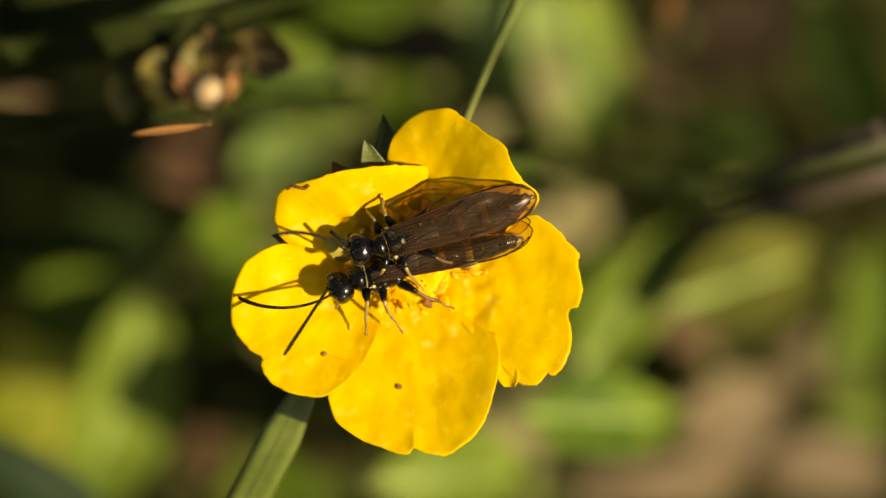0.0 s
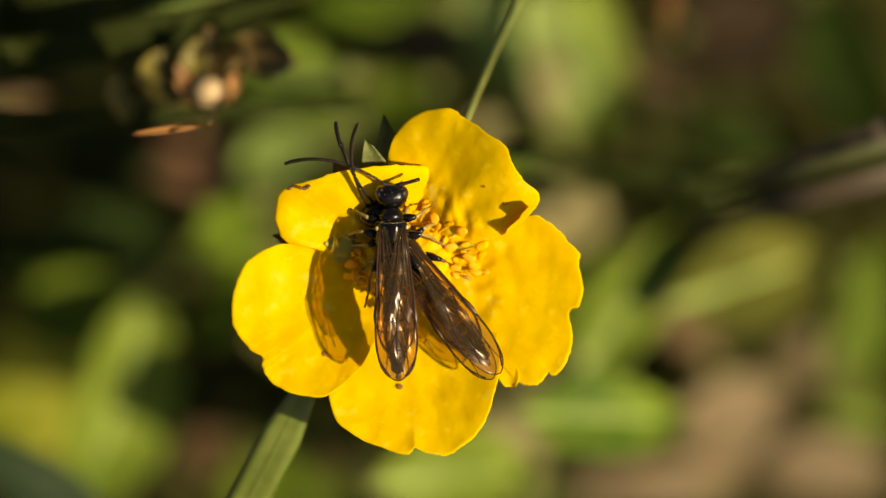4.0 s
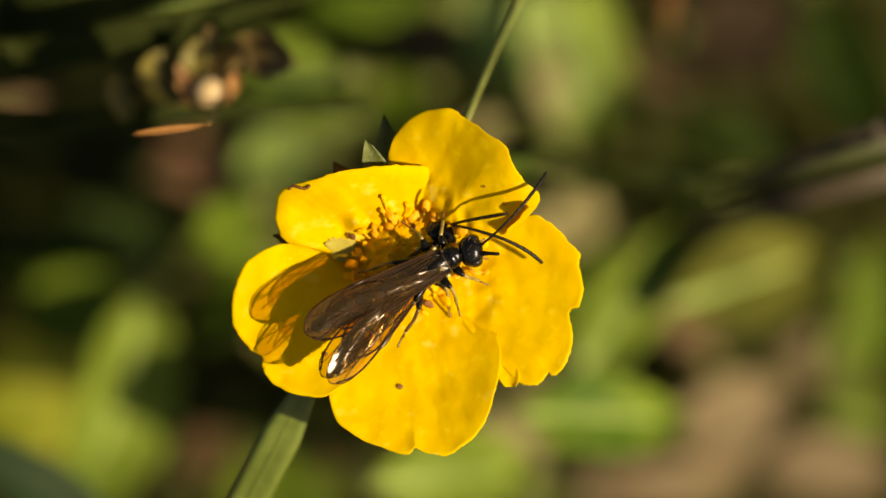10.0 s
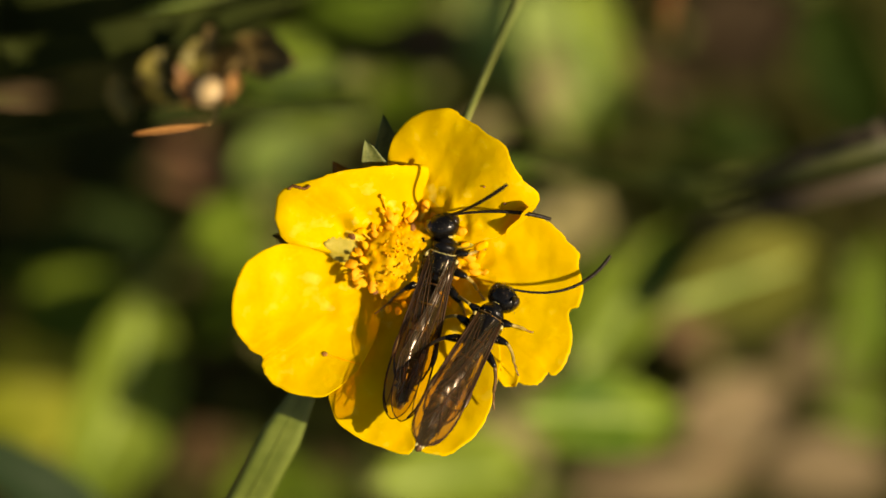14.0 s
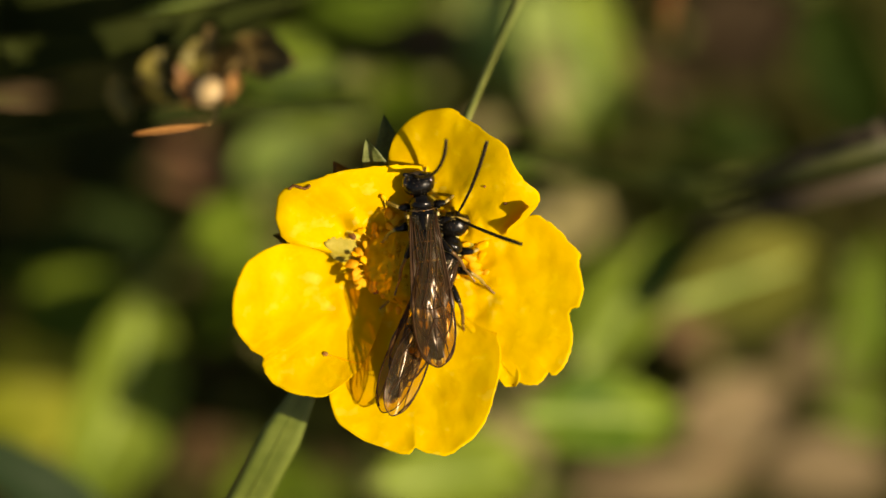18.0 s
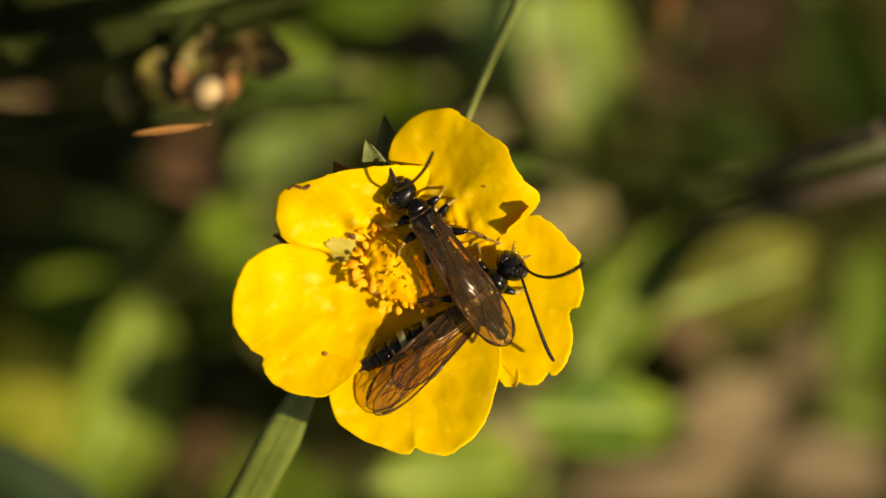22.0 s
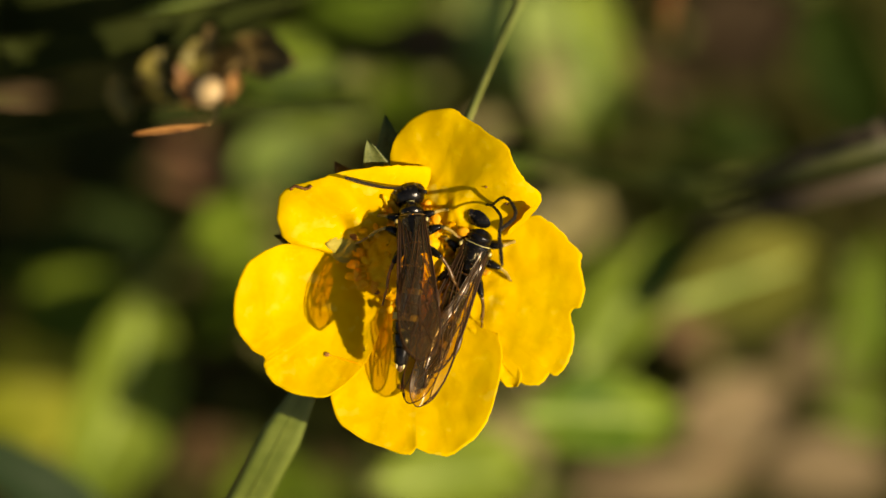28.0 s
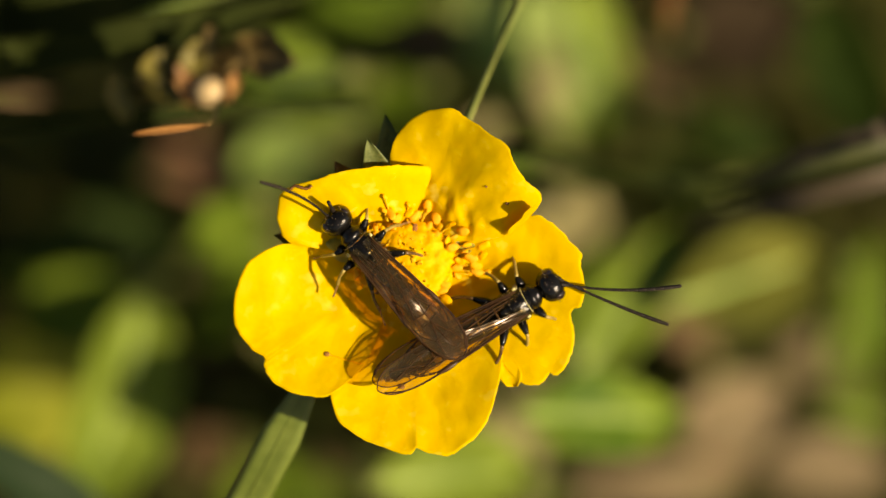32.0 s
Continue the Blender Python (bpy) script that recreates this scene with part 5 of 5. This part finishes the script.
    stub.key(13, (1.19, -2.74, 0.4), (2.11, -0.9), (-2.26, -9.86), left=(5.32, 0.71, 6.57, 2.23), right=(3.72, -0.35, 3.72, -0.35))
    stub.key(14, (2.06, -4.39, 0.4), (3.07, -3.15), (-1.16, -10.23), left=(6.75, -2.23, 8.96, -0.58), right=(3.76, -2.78, 3.76, -2.78))
    stub.key(14.5, (1.6, -2.97, 0.4), (1.83, -1.36), (-0.37, -10.55), left=(5.37, 0.16, 7.48, 1.54), right=(2.61, -0.67, 2.61, -0.67))
    stub.key(16.5, (-1.57, -1.95, 0.4), (-2.03, -0.21), (0.13, -10.22), left=(-2.95, 2.78, -4.65, 4.71), right=(-1.57, 0.94, -1.57, 0.94))
    stub.key(17, (-1.66, 0.07, 0.4), (-1.8, 1.58), (-0.88, -7.6), left=(-0.79, 3.88, -0.42, 6.08), right=(-1.2, 2.73, -1.2, 2.73), pitch=28)
    stub.key(18, (-1.06, 1.72, 0.4), (-1.29, 2.91), (-0.24, -5.95), left=(-0.37, 3.69, 0.08, 4.84), right=(-1.98, 3.92, -1.98, 3.92), pitch=28)
    stub.key(18.5, (-1.89, 1.86, 0.4), (-2.03, 3.01), (-0.42, -4.8), left=(-2.81, 3.69, -2.35, 4.02), pitch=28)
    stub.key(19, (-1.47, 2.27, 0.4), (-2.27, 2.78), (3.17, -1.76), left=(-2.81, 3.47, -2.81, 4.22), right=(-2.06, 3.47, -2.06, 3.47), tail=(3.92, -2.66), pitch=30)
    stub.key(19.5, (-1.61, 2.91, 0.4), (-2.53, 3.1), (4.68, 2.82), left=(-3.59, 4.02, -4.65, 3.97), tail=(3.76, -0.26), roll=25, pitch=30)
    stub.key(20, (-1.05, 2.1, 0.4), (-1.6, 3.0), (2.34, -0.67), left=(-2.7, 3.1, -4.2, 3.35, -4.8, 3.7, -5.85, 3.57), tail=(3.25, -1.82), pitch=30)
    stub.key(20.5, (-1.71, 1.9, 0.4), (-2.49, 2.5), (1.65, -1.5), left=(-4.09, 3.56, -5.56, 3.65), tail=(2.7, -1.95), pitch=30)
    stub.key(21, (-1.52, 1.21, 0.4), (-2.07, 2.04), (1.33, -4.16), left=(-2.9, 3.42, -3.59, 3.88), tail=(1.83, -4.71), pitch=28)
    stub.key(21.5, (-0.83, 0.94, 0.4), (-1.75, 2.32), (2.06, -5.63), left=(-1.75, 3.69, -2.21, 4.06), pitch=28)
    stub.key(22, (-0.79, 1.26, 0.4), (-2.03, 2.36), (3.35, -4.85), left=(-1.57, 3.42, -0.97, 4.2), pitch=28)
    stub.key(22.5, (-1.57, 1.08, 0.4), (-2.03, 2.09), (1.19, -5.35), left=(-3.41, 2.64, -4.23, 3.6), pitch=28)
    stub.key(23, (-1.52, 0.62, 0.4), (-1.75, 1.72), (0.87, -6.09), left=(-3.04, 3.01, -3.96, 3.46), right=(-1.52, 2.64, -1.52, 2.64), pitch=28)
    stub.key(24, (-1.57, 0.8, 0.4), (-1.8, 2), (0.96, -5.17), left=(-2.49, 3.24, -3.64, 4.02), right=(-1.34, 2.55, -1.34, 2.55), pitch=28)
    stub.key(25, (-1.52, 0.53, 0.4), (-1.84, 1.81), (1, -5.45), left=(-2.35, 3.28, -2.99, 4.02), right=(-1.43, 2.73, -1.43, 2.73), pitch=28)
    stub.key(25.5, (-1.43, 0.53, 0.4), (-1.84, 1.81), (0.64, -4.85), left=(-2.53, 2.73, -3.27, 3.97), right=(-1.29, 2.73, -1.29, 2.73), tail=(1.92, -5.45), pitch=28)
    stub.key(27.5, (-1.57, 0.11, 0.4), (-1.57, 1.44), (-0.65, -6.92), left=(-2.26, 3.19, -3.27, 3.42), right=(-1.11, 2.27, -1.11, 2.27))
    stub.key(28, (-1.57, 0.43, 0.4), (-1.8, 2.04), (-1.11, -5.45), left=(-2.72, 3.28, -3.86, 3.56), right=(-0.97, 3.05, -0.97, 3.05), tail=(-2.35, -6.92))
    stub.key(28.5, (-2.21, 0.34, 0.0), (-1.34, 2.54), (-5.65, -2.96), left=(-1.2, 3.9, -0.09, 4.29, 0.9, 5.16), tail=(-6.2, -3.56), spread=(-8.63, 0.94, -4.27, -1.82), roll=-30)
    stub.key(29, (-1.46, 1.52, 0.0), (-1.17, 3.17), (-3.47, -4.15), left=(0.03, 5.41, 0.33, 6.75), right=(-0.42, 3.76, -0.42, 3.76), tail=(-3.7, -4.96), spread=(-7.44, -1.46, 0.78, -2.36))
    stub.key(29.5, (-1.46, 1.58, 0.0), (-1.61, 3.02), (-2.33, -4.45), left=(-1.17, 5.11, -0.06, 6.39), right=(-1.02, 3.91, -1.02, 3.91), tail=(-2.33, -4.93), spread=(-7.29, -2.36, 2.12, -3.56))
    stub.key(30, (-1.66, 1.31, 0.0), (-1.84, 2.77), (-1.52, -5.26), left=(-1.75, 4.15, 0.22, 4.29), right=(-1.06, 3.46, -1.06, 3.46), tail=(-1.52, -5.81), spread=(-6.11, -5.26, 1.32, -5.03))
    stub.key(30.5, (-1.76, 1.22, 0.0), (-1.88, 2.3), (-1.31, -5.35), left=(-2.7, 3.54, -2.45, 4.08, -1.95, 3.75), right=(-1.31, 3.02, -1.31, 3.02), tail=(-1.25, -5.83), spread=(-5.8, -5.38, 2.18, -4.45))
    stub.key(31, (-1.57, 0.62, 0.0), (-1.89, 2.09), (0.18, -5.95), left=(-1.98, 2.82, -1.83, 3.18, -2.4, 2.97), right=(-1.43, 3, -1.43, 3), tail=(0.27, -6.54), spread=(-4.18, -7.09, 2.79, -5.03))
    stub.key(31.5, (-2.16, -0.39, 0.0), (-3.63, 1.17), (1.87, -7.09), left=(-7.53, 1.03, -10.06, -0.3), right=(-4.09, 2.54, -4.09, 2.54), tail=(2.1, -7.46), spread=(-1.89, -9.02, 4.72, -4.11))
    stub.key(32, (-4.6, 0.39, 0.0), (-5.65, 1.52), (1.32, -5.95), left=(-7.59, 2.87, -9.45, 3.56), right=(-5.95, 2.27, -5.95, 2.27))
    stub.set_off()
    pair.key(0, (-3.14, -1.18, -0.8), (-4.85, -2.05), (4.46, 0.9), left=(-8.21, -3.16, -10.74, -2.56), right=(-7.29, -3.94, -8.26, -5.46), roll=22)
    pair.key(0.5, (-3.6, -1.96, -0.8), (-5.77, -2.7), (5.29, -0.03), left=(-8.44, -3.8, -9.59, -5.56), right=(-9.59, -1.18, -12.22, 0.8), roll=18)
    pair.key(1, (-2.96, -0.72, -0.8), (-4.94, 0.2), (5.48, -4.17), left=(-8.72, 0.07, -12.5, -0.95), right=(-7.56, 3.43, -8.49, 6.66))
    pair.key(1.5, (-3.79, -0.35, -0.8), (-5.49, 0.44), (5.2, -3.71), left=(-9.87, -0.26, -12.77, -2.1), right=(-7.7, 2.97, -8.35, 5.5))
    pair.key(2, (-4.29, -0.44, -0.8), (-5.81, 0.62), (3.77, -4.73), left=(-8.9, -0.44, -10.42, -1.82), right=(-8.44, 1.03, -10.05, 1.96))
    pair.key(2.5, (-4.29, -0.44, -0.8), (-5.81, 0.62), (3.77, -4.54), left=(-9.73, -1.22, -11.3, -2.98), right=(-8.44, 1.63, -9.68, 3.48))
    pair.key(3, (-4.11, -0.67, -0.8), (-5.49, 0.25), (3.17, -5.37), left=(-8.26, 0.48, -10.19, 0.16), right=(-8.03, 1.17, -9.41, 2.42))
    pair.key(3.5, (-3, -0.49, -0.8), (-4.52, 0.8), (3.4, -5.65), left=(-7.43, 3.2, -8.21, 4.95), right=(-7.15, 3.43, -7.89, 5.27))
    pair.key(5.5, (0.27, 1.13, -0.8), (1.19, 2.83), (-2.03, -5.92), left=(2.9, 4.49, 4.05, 4.49), right=(1.79, 4.81, 2.11, 5.83))
    pair.key(6, (0.09, -0.26, -0.8), (0.41, 1.13), (-2.45, -6.48), left=(2.16, 3.43, 4, 4.26), right=(1.7, 3.89, 2.16, 5.83), pitch=24, roll=-18)
    pair.key(7, (-0.19, -0.03, -0.8), (0.27, 0.9), (-3.65, -5.46), left=(2.57, 2.65, 4.65, 3.06), right=(2.57, 3.29, 3.59, 4.95), pitch=24, roll=-18)
    pair.key(8, (-0.38, -0.21, -0.8), (0.22, 0.94), (-4.85, -5.83), left=(2.85, 2.19, 5.02, 2.09), right=(2.39, 2.79, 3.68, 4.63), pitch=24, roll=-18)
    pair.key(8.5, (0.04, -0.44, -0.8), (0.73, 0.71), (-5.12, -5.19), left=(3.03, 1.08, 5.34, 0.62), right=(2.57, 1.73, 4.05, 3.02), pitch=24, roll=-18)
    pair.key(9, (-1.11, -0.67, -0.8), (0.27, 0.62), (-5.72, -4.08), left=(3.5, 1.31, 5.57, 0.94), right=(2.34, 1.86, 3.59, 3.38), pitch=24)
    pair.key(9.5, (0.78, -0.72, -0.8), (0.32, 0.44), (-5.68, -4.41), left=(4.47, 0.2, 6.54, -1.09), right=(2.16, 1.36, 4.37, 2.19))
    pair.key(10, (-1.3, -1.18, -0.8), (-0.7, 0.53), (-6.14, -6.85), left=(3.54, 0.57, 5.53, -0.49), right=(1.24, 1.5, 2.62, 1.73), pitch=24)
    pair.key(10.5, (-1.11, -0.72, -0.8), (-0.56, 1.13), (-4.8, -7.04), left=(3.5, 1.13, 5.57, 0.34), right=(0.27, 1.36, 1.33, 1.5), pitch=24)
    pair.key(11, (-0.65, -0.72, -0.8), (-0.42, 0.9), (-4.57, -7.63), left=(3.04, 1.59, 5.48, 1.03), right=(1.19, 1.5, 2.71, 1.59))
    pair.key(11.5, (-0.61, -0.9, -0.8), (-0.51, 0.85), (-4.66, -7.36), left=(3.08, 1.63, 5.62, 1.17), right=(1.47, 1.63, 2.85, 2.1))
    pair.key(12, (-0.61, -0.67, -0.8), (-0.51, 0.94), (-4.06, -7.5), left=(3.08, 1.77, 5.62, 1.54), right=(1.47, 2, 2.94, 2.46))
    pair.key(13, (-0.33, -0.9, -0.8), (-0.42, 0.94), (-4.02, -7.96), left=(3.04, 1.86, 5.57, 1.73), right=(1.88, 2.1, 3.5, 3.02))
    pair.key(14, (-0.15, -0.72, -0.8), (-0.51, 0.8), (-2.45, -8.88), left=(3.08, 2.05, 5.62, 1.73), right=(1.47, 2.19, 3.27, 3.29))
    pair.key(14.5, (-0.15, -0.67, -0.8), (-0.51, 0.94), (-2.91, -8.6), left=(3.08, 2, 5.62, 1.73), right=(2.16, 2.1, 4, 3.02))
    pair.key(16.5, (0.04, -0.9, -0.8), (-0.42, 0.8), (-2.96, -8.74), left=(3.27, 1.96, 5.67, 1.63), right=(1.88, 2, 3.73, 2.65))
    pair.key(17, (0.27, -0.86, -0.8), (-0.19, 0.8), (-3.19, -8.88), left=(2.81, 2.05, 5.67, 1.96), right=(1.65, 2.97, 3.13, 4.68))
    pair.key(18, (0.32, 0.02, -0.8), (0.09, 1.54), (-3.14, -9.2), left=(2.16, 0.94, 4, 0.25), right=(1.61, 3.48, 2.3, 5.55))
    pair.key(18.5, (0.5, -1.59, -0.8), (1.05, 0.16), (-4.94, -9.43), left=(4.65, 0.02, 7.97, -0.76), right=(-0.19, 2.33, -1.34, 3.34))
    pair.key(19, (1.83, 0.03, -0.8), (1.83, 1.77), (1.14, -9.49), left=(5.28, 2.43, 7.54, 1.98), right=(-0.27, 5.28, -2.37, 7.02), roll=24)
    pair.key(19.5, (1.47, 0.53, -0.8), (1.1, 2.19), (2.07, -8.51), left=(4.47, 3.11, 6.4, 2.83), right=(0.55, 5.51, -0.98, 7.35), roll=24)
    pair.key(20, (1.33, 0.48, -0.8), (1.19, 2.33), (2.44, -9.25), left=(3.04, 2.42, 5.02, 2.1), right=(0.82, 4.17, 0.36, 5.65), roll=24)
    pair.key(20.5, (1.19, 0.2, -0.8), (0.96, 2.05), (2.71, -9.25), left=(2.58, 0.8, 3.82, -0.16), right=(-0.19, 2.83, -1.11, 2.97), roll=24)
    pair.key(21, (1.7, -0.49, -0.8), (1.93, 1.36), (-0.38, -9.89), left=(4, -0.03, 5.39, -1.18), right=(1.47, 5.51, -0.38, 7.72), roll=24)
    pair.key(21.5, (1.47, -2.05, -0.8), (2.62, -1.13), (-4.53, -7.96), left=(3.87, -2.98, 3.77, -4.13), right=(3.31, 2.56, 2.16, 4.86))
    pair.key(22, (1.19, -3.35, -0.8), (2.21, -2.33), (-2.5, -7.04), left=(5.11, -4.41, 5.71, -5.93), right=(5.57, -1.78, 7.19, -1.18), tail=(-4.2, -6.25), roll=15)
    pair.key(22.5, (1.88, -3.12, -0.8), (1.65, -1.82), (-1.9, -7.68), left=(4.65, -3.67, 5.94, -5.84), right=(4.65, -2.05, 7.19, -2.52), tail=(-3.97, -5.51), roll=30, sweep=6)
    pair.key(23, (1.8, -3.5, -0.8), (1.47, -2.3), (-1.07, -9.16), left=(4.7, -3.35, 5.62, -5.51), right=(4.47, -1.96, 7, -2.98), tail=(-3.28, -6.99), roll=58, sweep=6, pitch=28)
    pair.key(24, (1.9, -3.5, -0.8), (1.28, -2.0), (0.41, -9.8), left=(4.65, -2.75, 6.03, -5.05), right=(4.65, -1.5, 6.96, -2.05), tail=(-1.57, -7.96), roll=58, sweep=6, pitch=28)
    pair.key(25, (2.25, -2.79, -0.8), (2.39, -1.04), (-1.76, -10.54), left=(6.08, -3.02, 7.69, -5.19), right=(5.85, 0.2, 8.34, 1.82), tail=(-3.28, -8.97), roll=50, sweep=6, pitch=28)
    pair.key(25.5, (2.53, -3.02, -0.8), (3.31, -1.18), (-3.93, -9.71), left=(7.23, -2.88, 9.35, -4.96), right=(7, -2.33, 9.08, -4.64), tail=(-4.2, -8.19), sweep=6)
    pair.key(27.5, (1.74, 0.9, -0.8), (0.59, 2.65), (3.86, -8.51), left=(3.36, 1.36, 4.51, -1.09), right=(2.8, 2.74, 3.86, 1.82), tail=(0.78, -7.54), roll=30)
    pair.key(28, (1.74, 0.07, -0.8), (1.88, 1.96), (-1.8, -8.69), left=(2.8, 2.4, 3.5, 1.6, 3.4, 0.66, 3.5, -0.7), right=(3.63, 3.06, 4.23, 2.25, 3.6, 1.6))
    pair.key(28.5, (2.16, -1.5, -0.8), (3.68, -0.3), (-5.12, -7.68), left=(4.93, -0.12, 5.62, -0.12), right=(6.21, 1.38, 6.36, 2.58, 5.49, 2.97, 3.78, 3.18))
    pair.key(29, (3.63, -2.43, -0.8), (5.13, -1.92), (-5.16, -7.62), left=(7.3, -3.7, 8.1, -3.84, 8.28, -3.06, 7.47, -2.4), right=(8.58, -0.27, 11.28, 1.68))
    pair.key(29.5, (3.48, -2.43, -0.8), (5.19, -1.02), (-4.32, -7.47), left=(7.98, -1.77, 9.03, -2.4), right=(9.48, -0.72, 12.66, -0.42))
    pair.key(30, (4, -2.52, -0.8), (5.62, -1.36), (-4.2, -7.49), left=(8.61, -3.9, 10.09, -6.57), right=(9.54, -0.9, 12.99, 0.16))
    pair.key(30.5, (3.63, -2.67, -0.8), (5.37, -1.17), (-3.87, -7.62), left=(8.88, -1.77, 12.18, -4.32), right=(8.28, 0.33, 10.38, 3.24))
    pair.key(31, (4.19, -2.28, -0.8), (5.8, -1.36), (-4.2, -7.31), left=(9.72, -0.9, 13.04, -1.13), right=(8.8, 0.62, 10.5, 3.57))
    pair.key(31.5, (4.65, -2.42, -0.8), (5.89, -1.59), (-4.2, -7.03), left=(9.72, -2.75, 13.18, -3.34), right=(9.26, -2.15, 11.56, -1.82))
    pair.key(32, (4.38, -2.73, -0.8), (5.88, -1.83), (-4.02, -7.53), left=(9.18, -2.97, 12.33, -4.17), right=(9.78, -2.22, 12.93, -2.01))
    pair.set_off()


motions()
